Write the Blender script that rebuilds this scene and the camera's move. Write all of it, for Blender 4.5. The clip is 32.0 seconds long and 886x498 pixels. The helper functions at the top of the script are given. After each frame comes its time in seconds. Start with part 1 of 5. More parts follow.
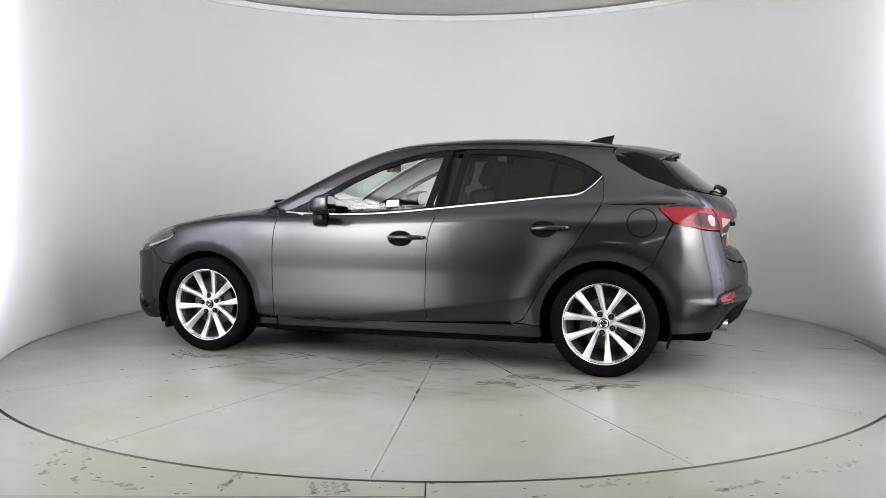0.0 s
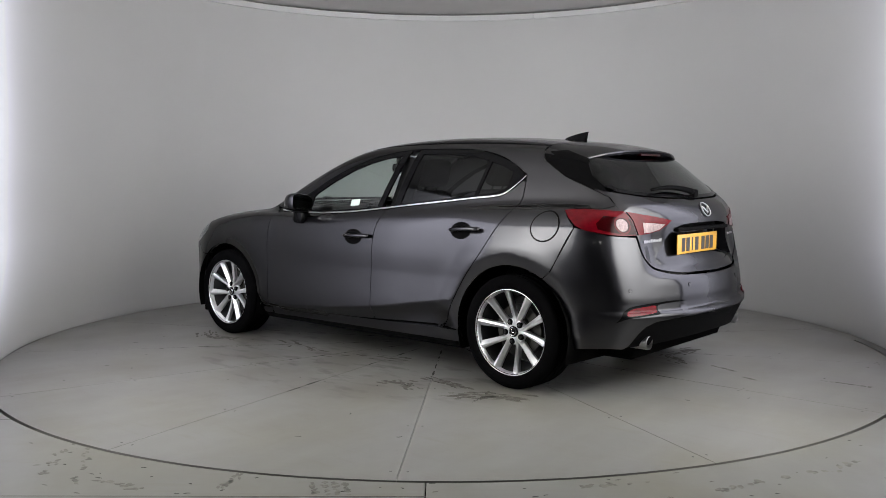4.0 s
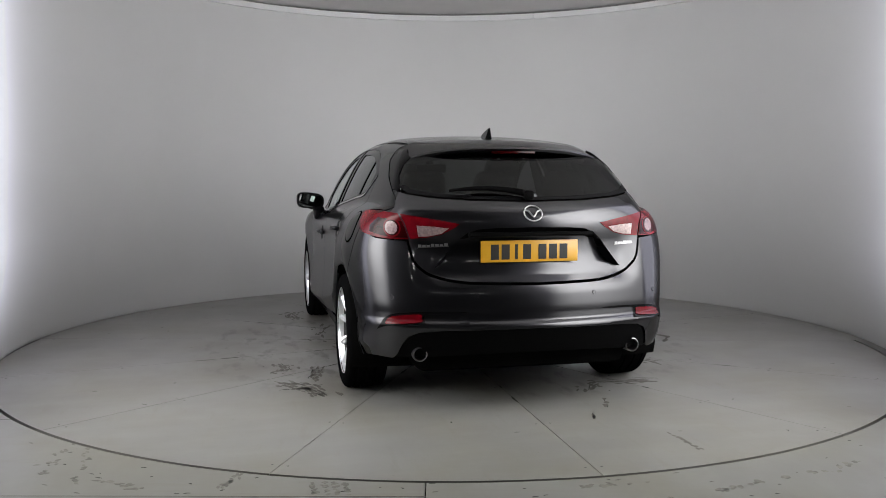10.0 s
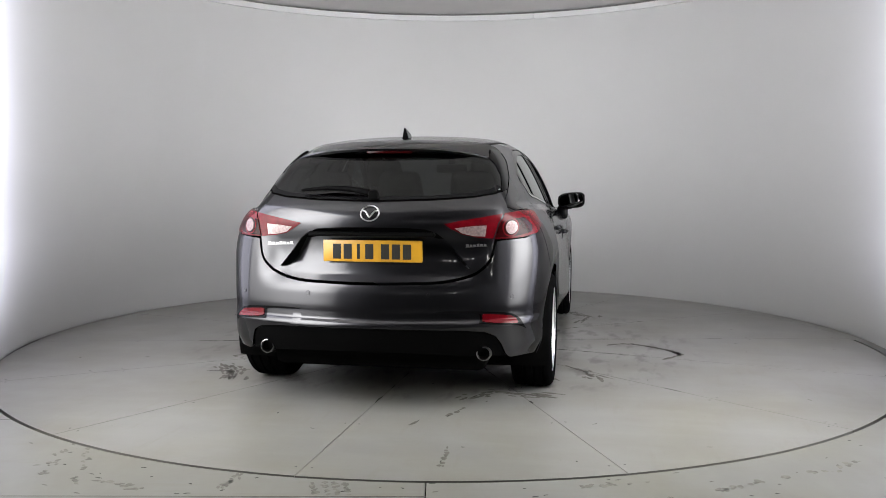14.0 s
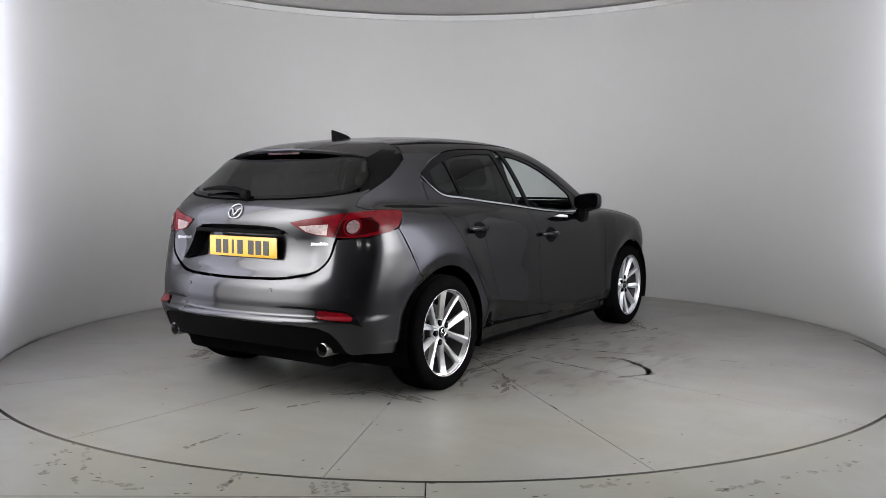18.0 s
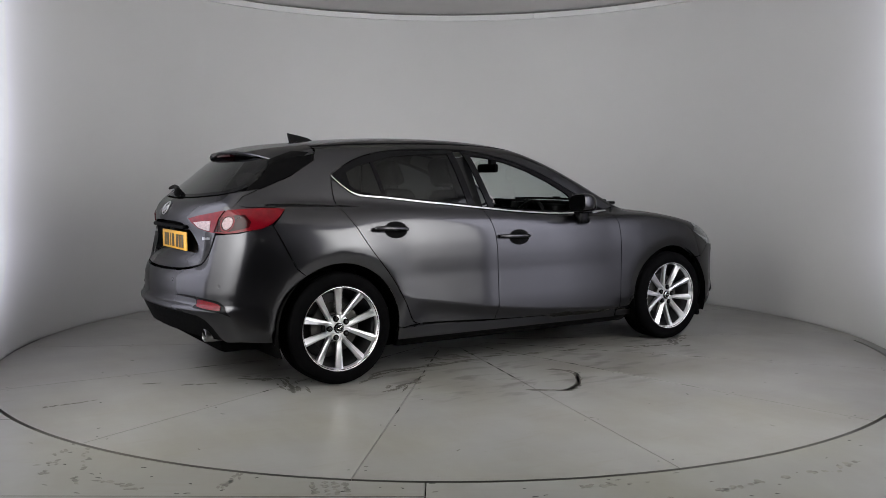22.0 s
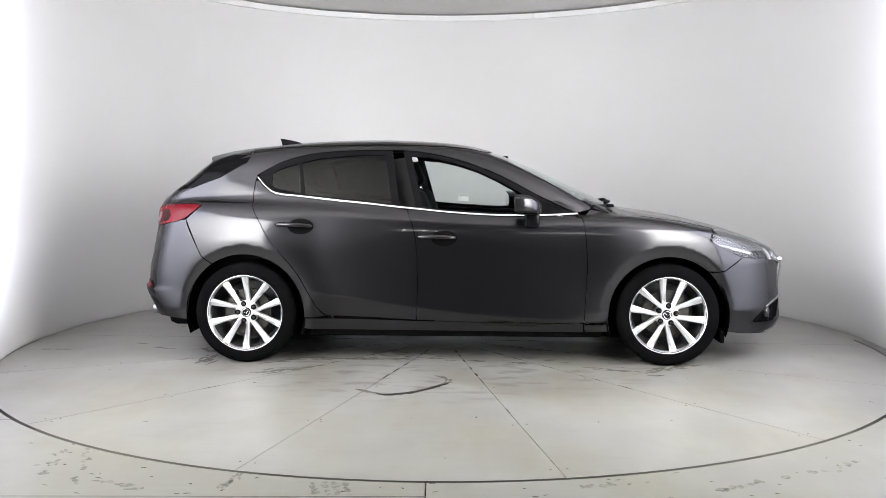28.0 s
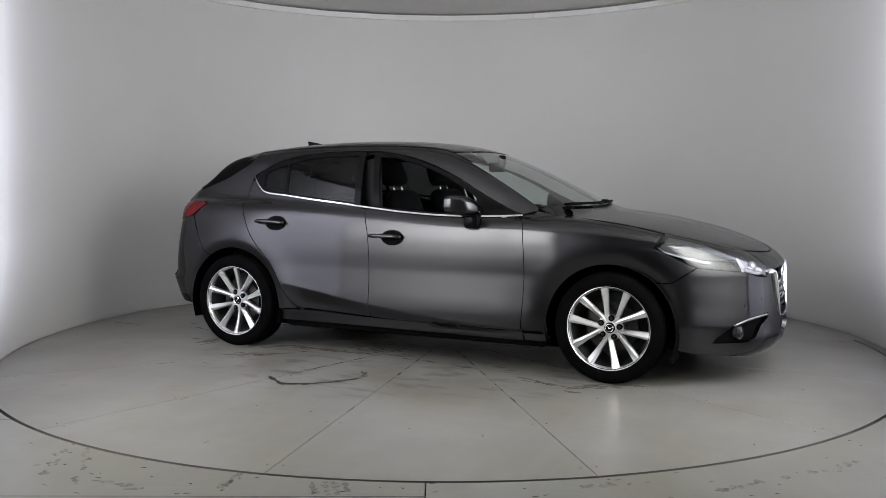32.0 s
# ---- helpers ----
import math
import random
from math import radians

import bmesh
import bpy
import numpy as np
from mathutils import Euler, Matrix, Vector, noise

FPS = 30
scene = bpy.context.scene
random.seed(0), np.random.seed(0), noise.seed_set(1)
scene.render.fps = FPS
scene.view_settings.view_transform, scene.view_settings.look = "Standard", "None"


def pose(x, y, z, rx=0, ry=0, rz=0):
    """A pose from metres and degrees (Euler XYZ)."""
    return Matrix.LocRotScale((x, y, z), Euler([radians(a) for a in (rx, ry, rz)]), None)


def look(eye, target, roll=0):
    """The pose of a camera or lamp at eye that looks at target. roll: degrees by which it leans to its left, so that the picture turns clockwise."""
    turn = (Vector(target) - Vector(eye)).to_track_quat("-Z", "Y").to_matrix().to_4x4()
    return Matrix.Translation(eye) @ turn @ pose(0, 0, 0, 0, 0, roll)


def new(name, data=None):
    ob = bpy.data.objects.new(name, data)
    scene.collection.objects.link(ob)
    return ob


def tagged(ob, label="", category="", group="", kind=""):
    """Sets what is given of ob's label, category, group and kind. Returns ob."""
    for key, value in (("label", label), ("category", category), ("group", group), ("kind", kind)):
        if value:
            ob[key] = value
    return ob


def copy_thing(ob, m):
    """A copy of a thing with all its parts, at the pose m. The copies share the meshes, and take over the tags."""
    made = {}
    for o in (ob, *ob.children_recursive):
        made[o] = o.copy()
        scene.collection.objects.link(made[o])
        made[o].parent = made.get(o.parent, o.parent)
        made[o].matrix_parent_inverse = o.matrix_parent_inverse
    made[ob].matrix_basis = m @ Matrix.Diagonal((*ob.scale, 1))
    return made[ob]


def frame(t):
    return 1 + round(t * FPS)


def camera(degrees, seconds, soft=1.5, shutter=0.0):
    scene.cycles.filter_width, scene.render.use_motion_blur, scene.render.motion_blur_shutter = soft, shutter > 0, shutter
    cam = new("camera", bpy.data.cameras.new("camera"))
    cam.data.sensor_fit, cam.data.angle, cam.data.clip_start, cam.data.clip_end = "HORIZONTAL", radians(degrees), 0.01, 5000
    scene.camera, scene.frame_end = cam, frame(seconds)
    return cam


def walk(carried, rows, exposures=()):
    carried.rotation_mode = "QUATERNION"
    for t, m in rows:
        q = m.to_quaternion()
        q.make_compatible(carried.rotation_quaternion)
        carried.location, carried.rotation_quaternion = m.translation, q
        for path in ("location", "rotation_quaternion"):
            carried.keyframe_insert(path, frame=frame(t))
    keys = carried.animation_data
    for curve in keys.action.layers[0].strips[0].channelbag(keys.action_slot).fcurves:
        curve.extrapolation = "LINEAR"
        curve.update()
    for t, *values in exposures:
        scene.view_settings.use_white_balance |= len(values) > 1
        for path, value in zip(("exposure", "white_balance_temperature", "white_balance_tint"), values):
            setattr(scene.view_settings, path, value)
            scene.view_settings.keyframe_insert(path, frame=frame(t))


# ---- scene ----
from mathutils.geometry import delaunay_2d_cdt

cam = camera(54.45, 32.0, soft=0.85)
EYE = pose(0, -6.291, 1.173, 85.452, 0, 0.17)
GAIN = 0.15
EXPOSURES = [(q, s + GAIN) for q, s in [(0, 0.62), (1, 0.14), (2, -0.18), (3, -0.22), (6, -0.25), (8, -0.2), (9, -0.15), (10, -0.2), (11, 0.15), (13, 0.29), (15, 0.2), (18, 0.08), (20, 0.06), (21, -0.08), (23, -0.47), (24, -0.47), (25, -0.3), (26, 0.15), (27.5, 0.80), (28.5, 0.82), (29.2, 0.83), (30, 0.70), (31, 0.2), (32, -0.27)]]
walk(cam, [(0, EYE), (32, EYE)], EXPOSURES)

# ---- world: a dark hall round the booth ----
world = bpy.data.worlds.new("world")
world.use_nodes = True
world.node_tree.nodes["Background"].inputs[0].default_value = (0.5, 0.52, 0.55, 1)
world.node_tree.nodes["Background"].inputs[1].default_value = 0.03
scene.world = world

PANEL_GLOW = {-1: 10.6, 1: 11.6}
# emission that stands in for the light on the wall's ends
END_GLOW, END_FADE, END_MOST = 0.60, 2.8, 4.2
PANEL_WIDE = ((0.0, 0.42), (0.55, 1.0), (0.75, 0.9), (1.0, 0.1))
PANEL_TALL = ((0.0, 0.04), (0.17, 0.36), (0.4, 0.95), (0.6, 1.0), (0.92, 1.0), (1.0, 0.6))
SPOT_WATTS = 3.0
# ---- materials ----
def material(name, colour, rough=0.5, metal=0.0, coat=0.0, coat_rough=0.03, bump=0.0, bump_scale=200.0, vary=0.0, vary_scale=3.0, grain=0.0, emit=0.0, spec=0.5, glass=0.0, alpha=1.0, flakes=0.0, edge=1.0):
    m = bpy.data.materials.new(name)
    m.use_nodes = True
    nt = m.node_tree
    b = nt.nodes["Principled BSDF"]
    b.inputs["Base Color"].default_value = (*colour, 1)
    b.inputs["Roughness"].default_value = rough
    b.inputs["Metallic"].default_value = metal
    b.inputs["Coat Weight"].default_value = coat
    b.inputs["Coat Roughness"].default_value = coat_rough
    b.inputs["Specular IOR Level"].default_value = spec
    b.inputs["Specular Tint"].default_value = (edge, edge, edge, 1)
    b.inputs["Transmission Weight"].default_value = glass
    b.inputs["Alpha"].default_value = alpha
    if emit:
        b.inputs["Emission Color"].default_value = (*colour, 1)
        b.inputs["Emission Strength"].default_value = emit
    place = nt.nodes.new("ShaderNodeTexCoord").outputs["Object"]

    def noise_at(scale, detail=4.0):
        n = nt.nodes.new("ShaderNodeTexNoise")
        n.inputs["Scale"].default_value, n.inputs["Detail"].default_value = scale, detail
        nt.links.new(place, n.inputs["Vector"])
        return n.outputs["Fac"]

    if vary or grain:
        source = nt.nodes.new("ShaderNodeMix")
        source.data_type, source.blend_type = "RGBA", "MULTIPLY"
        source.inputs["Factor"].default_value = 1.0
        source.inputs[6].default_value = (*colour, 1)
        total = nt.nodes.new("ShaderNodeMath")
        total.operation = "ADD"
        for k, (amount, scale) in enumerate(((vary, vary_scale), (grain, bump_scale))):
            r = nt.nodes.new("ShaderNodeMapRange")
            r.inputs["From Min"].default_value, r.inputs["From Max"].default_value = 0.3, 0.7
            r.inputs["To Min"].default_value, r.inputs["To Max"].default_value = 0.5 - amount, 0.5 + amount
            nt.links.new(noise_at(scale), r.inputs["Value"])
            nt.links.new(r.outputs[0], total.inputs[k])
        nt.links.new(total.outputs[0], source.inputs[7])
        nt.links.new(source.outputs[2], b.inputs["Base Color"])
    if bump:
        n = nt.nodes.new("ShaderNodeBump")
        n.inputs["Strength"].default_value, n.inputs["Distance"].default_value = bump, 0.002
        nt.links.new(noise_at(bump_scale), n.inputs["Height"])
        nt.links.new(n.outputs[0], b.inputs["Normal"])
    if flakes:
        v = nt.nodes.new("ShaderNodeTexVoronoi")
        v.inputs["Scale"].default_value = 900.0
        nt.links.new(place, v.inputs["Vector"])
        r = nt.nodes.new("ShaderNodeMapRange")
        r.inputs["To Min"].default_value, r.inputs["To Max"].default_value = rough - flakes, rough + flakes
        nt.links.new(v.outputs["Color"], r.inputs["Value"])
        nt.links.new(r.outputs[0], b.inputs["Roughness"])
    return m


def ramp(nt, value, lo, hi, stops):
    """A smooth curve of (position from 0 to 1, height) stops over a value that runs from lo to hi."""
    span = nt.nodes.new("ShaderNodeMapRange")
    span.inputs["From Min"].default_value, span.inputs["From Max"].default_value = lo, hi
    nt.links.new(value, span.inputs["Value"])
    band = nt.nodes.new("ShaderNodeValToRGB")
    band.color_ramp.interpolation = "EASE"
    band.color_ramp.elements[0].position, band.color_ramp.elements[1].position = stops[0][0], stops[-1][0]
    for at, v in stops[1:-1]:
        band.color_ramp.elements.new(at)
    for element, (at, v) in zip(band.color_ramp.elements, stops):
        element.color = (v, v, v, 1)
    nt.links.new(span.outputs[0], band.inputs["Fac"])
    return band.outputs["Color"]


def times(nt, a, b, kind="MULTIPLY"):
    k = nt.nodes.new("ShaderNodeMath")
    k.operation = kind
    for socket, v in zip(k.inputs, (a, b)):
        if isinstance(v, (int, float)):
            socket.default_value = v
        else:
            nt.links.new(v, socket)
    return k.outputs[0]


PAINT = material("graphite_paint", (0.029, 0.029, 0.033), 0.33, 1.0, 0.78, 0.08, vary=0.03, vary_scale=1.5, flakes=0.03, edge=0.15)
BLACK_GLOSS = material("black_gloss", (0.004, 0.004, 0.0045), 0.13, spec=0.06)
BLACK_PLASTIC = material("black_plastic", (0.0032, 0.0032, 0.0034), 0.55, bump=0.2, bump_scale=700, vary=0.1, vary_scale=4, spec=0.015)
SEAL = material("rubber_seal", (0.003, 0.003, 0.003), 0.7, spec=0.0)
DARK = material("underbody_black", (0.004, 0.004, 0.004), 0.9, vary=0.3, vary_scale=6, spec=0.0)
REAR_GLASS_EDGE = material("blacked_glass_edge", (0.002, 0.002, 0.0022), 0.08, spec=0.04)
CHROME = material("chrome", (0.80, 0.81, 0.82), 0.14, 1.0)
ALLOY = material("alloy_silver", (0.74, 0.745, 0.76), 0.30, 0.88, 0.25, vary=0.05, vary_scale=6)
ALLOY_INNER = material("alloy_barrel", (0.03, 0.03, 0.031), 0.5, 0.6, vary=0.15, vary_scale=9)
BRAKE = material("brake_iron", (0.045, 0.043, 0.04), 0.5, 0.7, vary=0.2, vary_scale=14)
RUBBER = material("tyre_rubber", (0.0035, 0.0035, 0.0037), 0.75, bump=0.2, bump_scale=300, vary=0.25, vary_scale=7, spec=0.0)


def pane_material(name, tint, straight):
    """A thin pane: tinted see-through, with the mirror gloss of glass on top."""
    m = bpy.data.materials.new(name)
    m.use_nodes = True
    nt = m.node_tree
    nt.nodes.remove(nt.nodes["Principled BSDF"])
    clear, gloss, mixed, edge = (nt.nodes.new("ShaderNode" + k) for k in ("BsdfTransparent", "BsdfGlossy", "MixShader", "LayerWeight"))
    clear.inputs["Color"].default_value = (*tint, 1)
    gloss.inputs["Color"].default_value = (0.96, 0.98, 0.97, 1)
    gloss.inputs["Roughness"].default_value = 0.02
    edge.inputs["Blend"].default_value = 0.5
    grazing = times(nt, edge.outputs["Facing"], 5.0, "POWER")
    nt.links.new(times(nt, times(nt, grazing, 1.0 - straight), straight, "ADD"), mixed.inputs[0])
    nt.links.new(clear.outputs[0], mixed.inputs[1])
    nt.links.new(gloss.outputs[0], mixed.inputs[2])
    nt.links.new(mixed.outputs[0], nt.nodes["Material Output"].inputs["Surface"])
    return m


CLEAR_GLASS = pane_material("clear_glass", (0.80, 0.87, 0.84), 0.07)
TINT_GLASS = pane_material("privacy_glass", (0.045, 0.047, 0.048), 0.02)
REAR_GLASS = pane_material("dark_rear_glass", (0.03, 0.031, 0.032), 0.02)
LENS = pane_material("clear_lens", (0.90, 0.91, 0.92), 0.05)
RED_LENS = material("red_lens", (0.085, 0.001, 0.004), 0.25, spec=0.1, coat=0.2, coat_rough=0.04, vary=0.2, vary_scale=30)
RED_DARK = material("dark_red_lens", (0.016, 0.0006, 0.001), 0.15, spec=0.1, coat=0.12, coat_rough=0.04, vary=0.3, vary_scale=30)
PALE_LENS = material("pale_reflector", (0.26, 0.20, 0.20), 0.35, 0.5, coat=0.3, vary=0.3, vary_scale=70, spec=0.3)
EYE_LENS = material("silver_lamp_eye", (0.17, 0.12, 0.125), 0.45, 0.5, coat=0.2, vary=0.4, vary_scale=90, bump=0.6, bump_scale=120)
SILVER_LENS = material("lamp_reflector", (0.24, 0.24, 0.245), 0.25, 0.9)
DRL = material("running_light", (0.32, 0.325, 0.34), 0.3, 0.2)
LAMP_COVER = material("lamp_cover", (0.035, 0.035, 0.037), 0.35, 0.5)
CLOTH = material("charcoal_cloth", (0.005, 0.005, 0.0055), 0.95, bump=0.5, bump_scale=500, vary=0.15, vary_scale=9, spec=0.1)
CABIN_PLASTIC = material("cabin_plastic", (0.006, 0.006, 0.0063), 0.65, bump=0.3, bump_scale=600, vary=0.1, vary_scale=5, spec=0.15)
PLATE = material("yellow_plate", (0.55, 0.29, 0.018), 0.35, coat=0.3, vary=0.03, vary_scale=20)
INK = material("black_ink", (0.01, 0.01, 0.01), 0.4)
PALE_TRIM = material("pale_cabin_trim", (0.42, 0.42, 0.41), 0.85, vary=0.05, vary_scale=8, bump=0.1, bump_scale=400)
PAPER = material("white_sticker", (0.8, 0.8, 0.8), 0.6, vary=0.05, vary_scale=60)
DULL_STEEL = material("dull_steel", (0.22, 0.22, 0.22), 0.3, 1.0)
FOG_GLASS = material("dark_lamp_glass", (0.03, 0.03, 0.032), 0.1, 0.4, spec=0.3)
BADGE = material("bright_badge", (0.36, 0.36, 0.37), 0.3, 0.9)
MIRROR = material("mirror_glass", (0.85, 0.86, 0.87), 0.01, 1.0)
WALL = material("white_wall_paint", (0.50, 0.50, 0.497), 0.48, vary=0.025, vary_scale=0.9, bump=0.08, bump_scale=60, spec=0.8)
RIM = material("white_trim", (0.62, 0.62, 0.62), 0.45, vary=0.04, vary_scale=6)
CEILING = material("ceiling_fabric", (0.60, 0.585, 0.575), 0.9, vary=0.03, vary_scale=2)
HALL = material("hall_paint", (0.11, 0.11, 0.112), 0.8, vary=0.2, vary_scale=1)


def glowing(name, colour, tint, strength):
    """White material that gives off light itself; strength builds the glow from the object's own X, Y and Z."""
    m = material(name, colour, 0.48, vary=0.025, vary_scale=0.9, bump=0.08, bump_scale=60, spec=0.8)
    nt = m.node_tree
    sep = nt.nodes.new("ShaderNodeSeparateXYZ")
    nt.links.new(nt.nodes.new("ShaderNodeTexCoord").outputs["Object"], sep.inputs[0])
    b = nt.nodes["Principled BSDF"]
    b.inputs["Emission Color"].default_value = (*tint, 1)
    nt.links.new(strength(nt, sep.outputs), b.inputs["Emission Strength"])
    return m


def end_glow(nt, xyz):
    """Light on the wall's end, put in as glow: brightest at the free edge, fading along the wall and towards the floor.
    """
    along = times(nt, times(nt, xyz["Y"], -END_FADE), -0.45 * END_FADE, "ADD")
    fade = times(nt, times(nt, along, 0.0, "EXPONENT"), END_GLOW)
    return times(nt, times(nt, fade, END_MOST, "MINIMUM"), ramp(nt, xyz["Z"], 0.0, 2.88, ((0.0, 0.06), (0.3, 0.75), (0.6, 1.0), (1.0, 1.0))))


def panel_glow(side):
    """A diffuser brightest in its middle, fading towards its edges."""
    def strength(nt, xyz):
        wide = ramp(nt, xyz["X"], -0.96, 0.96, PANEL_WIDE)
        tall = ramp(nt, xyz["Z"], 0.24, 2.88, PANEL_TALL)
        return times(nt, times(nt, wide, tall), PANEL_GLOW[side])

    return strength


WALL_WHITE = (0.50, 0.50, 0.497)
# wall white with the light that falls on it added as emission
END = glowing("wall_light_as_glow", WALL_WHITE, (0.86, 0.86, 1.0), end_glow)
PANEL = {s: glowing("light_diffuser", (0.8, 0.8, 0.8), (0.99, 0.985, 0.965), panel_glow(s)) for s in (-1, 1)}


def floor_material(name, base, dirt, tracks=False):
    """Grey-green painted deck, with a broad mottle, brown scuffs and fine dark specks."""
    m = bpy.data.materials.new(name)
    m.use_nodes = True
    nt = m.node_tree
    b = nt.nodes["Principled BSDF"]
    place = nt.nodes.new("ShaderNodeTexCoord").outputs["Object"]

    def layer(scale, detail, lo, hi, stretch=(1, 1, 1), turn=0.0):
        mp = nt.nodes.new("ShaderNodeMapping")
        mp.inputs["Scale"].default_value = stretch
        mp.inputs["Rotation"].default_value = (0, 0, turn)
        n = nt.nodes.new("ShaderNodeTexNoise")
        n.inputs["Scale"].default_value, n.inputs["Detail"].default_value = scale, detail
        r = nt.nodes.new("ShaderNodeMapRange")
        r.inputs["From Min"].default_value, r.inputs["From Max"].default_value = lo, hi
        nt.links.new(place, mp.inputs["Vector"])
        nt.links.new(mp.outputs[0], n.inputs["Vector"])
        nt.links.new(n.outputs["Fac"], r.inputs["Value"])
        return r.outputs[0]

    def mix(a, colour, fac, amount):
        k = nt.nodes.new("ShaderNodeMath")
        k.operation = "MULTIPLY"
        k.inputs[1].default_value = amount
        nt.links.new(fac, k.inputs[0])
        x = nt.nodes.new("ShaderNodeMix")
        x.data_type = "RGBA"
        nt.links.new(k.outputs[0], x.inputs["Factor"])
        if isinstance(a, tuple):
            x.inputs[6].default_value = (*a, 1)
        else:
            nt.links.new(a, x.inputs[6])
        x.inputs[7].default_value = (*colour, 1)
        return x.outputs[2]

    c = mix(base, tuple(0.86 * v for v in base), layer(0.9, 3, 0.35, 0.65), 1.0)
    c = mix(c, (base[0] * 0.78, base[1] * 0.74, base[2] * 0.6), layer(1.6, 5, 0.42, 0.74), dirt)
    c = mix(c, (0.16, 0.15, 0.12), layer(7, 9, 0.58, 0.78, (0.35, 2.2, 1), 0.5), 0.8 * dirt)
    c = mix(c, (0.12, 0.115, 0.10), layer(38, 2, 0.73, 0.76), 0.7 * dirt)
    c = mix(c, tuple(min(1, 1.12 * v) for v in base), layer(3.5, 6, 0.45, 0.95, (2, 0.6, 1), 1.1), 0.6)
    if tracks:
        # oily dirt in the band where the tyres come to stand
        size = nt.nodes.new("ShaderNodeVectorMath")
        size.operation = "LENGTH"
        nt.links.new(place, size.inputs[0])
        band = nt.nodes.new("ShaderNodeValToRGB")
        band.color_ramp.interpolation = "EASE"
        for at, v in zip(band.color_ramp.elements, (0.0, 0.0)):
            at.color = (v, v, v, 1)
        band.color_ramp.elements[0].position, band.color_ramp.elements[1].position = 0.0, 0.64
        for at, v in ((0.10, 0.55), (0.44, 1.0), (0.54, 0.7)):
            band.color_ramp.elements.new(at).color = (v, v, v, 1)
        third = nt.nodes.new("ShaderNodeMath")
        third.operation = "DIVIDE"
        third.inputs[1].default_value = 3.0
        nt.links.new(size.outputs["Value"], third.inputs[0])
        nt.links.new(third.outputs[0], band.inputs["Fac"])
        for colour, source, amount in (((0.12, 0.111, 0.093), layer(1.7, 7, 0.42, 0.64), 0.8), ((0.05, 0.047, 0.04), layer(4.2, 9, 0.53, 0.66, (1, 2.4, 1), 0.6), 0.85)):
            both = nt.nodes.new("ShaderNodeMath")
            both.operation = "MULTIPLY"
            nt.links.new(band.outputs["Color"], both.inputs[0])
            nt.links.new(source, both.inputs[1])
            c = mix(c, colour, both.outputs[0], amount)
    nt.links.new(c, b.inputs["Base Color"])
    rough = nt.nodes.new("ShaderNodeMapRange")
    rough.inputs["To Min"].default_value, rough.inputs["To Max"].default_value = 0.285, 0.36
    nt.links.new(layer(2.2, 3, 0.3, 0.7), rough.inputs["Value"])
    nt.links.new(rough.outputs[0], b.inputs["Roughness"])
    bump = nt.nodes.new("ShaderNodeBump")
    bump.inputs["Strength"].default_value, bump.inputs["Distance"].default_value = 0.05, 0.002
    nt.links.new(layer(14, 2, 0.3, 0.7), bump.inputs["Height"])
    nt.links.new(bump.outputs[0], b.inputs["Normal"])
    return m


DECK_PAINT = floor_material("turntable_paint", (0.205, 0.203, 0.195), 0.75, True)
SURROUND_PAINT = floor_material("surround_paint", (0.19, 0.188, 0.177), 0.9)
# ---- mesh helpers ----
def mesh_part(name, verts, faces, mat, parent=None, normals=None, label="", smooth=True):
    me = bpy.data.meshes.new(name)
    me.from_pydata([tuple(map(float, v)) for v in verts], [], [tuple(map(int, f)) for f in faces])
    me.materials.append(mat)
    if smooth:
        me.shade_smooth()
    if normals is not None:
        me.normals_split_custom_set_from_vertices([tuple(map(float, n)) for n in normals])
    ob = new(name, me)
    if parent:
        ob.parent = parent
    return tagged(ob, label) if label else ob


def part(name, bm, mat, parent=None, label="", smooth=True):
    me = bpy.data.meshes.new(name)
    bmesh.ops.recalc_face_normals(bm, faces=bm.faces)
    bm.to_mesh(me)
    bm.free()
    me.materials.append(mat)
    if smooth:
        me.shade_smooth()
        me.set_sharp_from_angle(angle=radians(38))
    ob = new(name, me)
    if parent:
        ob.parent = parent
    return tagged(ob, label) if label else ob


def add_box(bm, centre, size, bevel=0.0, segments=2, turn=None, taper=None):
    """A rounded box; taper narrows its top in x and y."""
    made = bmesh.ops.create_cube(bm, size=1.0)["verts"]
    for v in made:
        s = Vector(v.co)
        if taper and s.z > 0:
            s.x, s.y = s.x * taper[0], s.y * taper[1]
        v.co = Vector((s.x * size[0], s.y * size[1], s.z * size[2]))
    if bevel:
        edges = list({e for v in made for e in v.link_edges})
        made = list({v for f in bmesh.ops.bevel(bm, geom=edges, offset=bevel, segments=segments, affect="EDGES", profile=0.5)["faces"] for v in f.verts} | {v for v in made if v.is_valid})
    m = Matrix.Translation(centre) @ (turn.to_4x4() if turn else Matrix())
    for v in made:
        v.co = m @ v.co
    return made


def lathe(profile, n=64, axis="y", closed=False):
    """Verts and faces of a profile of (radius, height) turned about an axis."""
    verts, faces, k = [], [], len(profile)
    for i in range(n):
        a = 2 * math.pi * i / n
        for r, h in profile:
            verts.append((r * math.cos(a), h, r * math.sin(a)) if axis == "y" else (r * math.cos(a), r * math.sin(a), h))
    for i in range(n):
        j = (i + 1) % n
        for q in range(k if closed else k - 1):
            w = (q + 1) % k
            f = (i * k + q, i * k + w, j * k + w, j * k + q)
            faces.append(f if axis == "y" else f[::-1])
    return verts, faces


def lathe_part(name, profile, mat, parent, n=64, axis="y", label="", closed=False, sharp=38):
    verts, faces = lathe(profile, n, axis, closed)
    ob = mesh_part(name, verts, faces, mat, parent, label=label)
    ob.data.set_sharp_from_angle(angle=radians(sharp))
    return ob


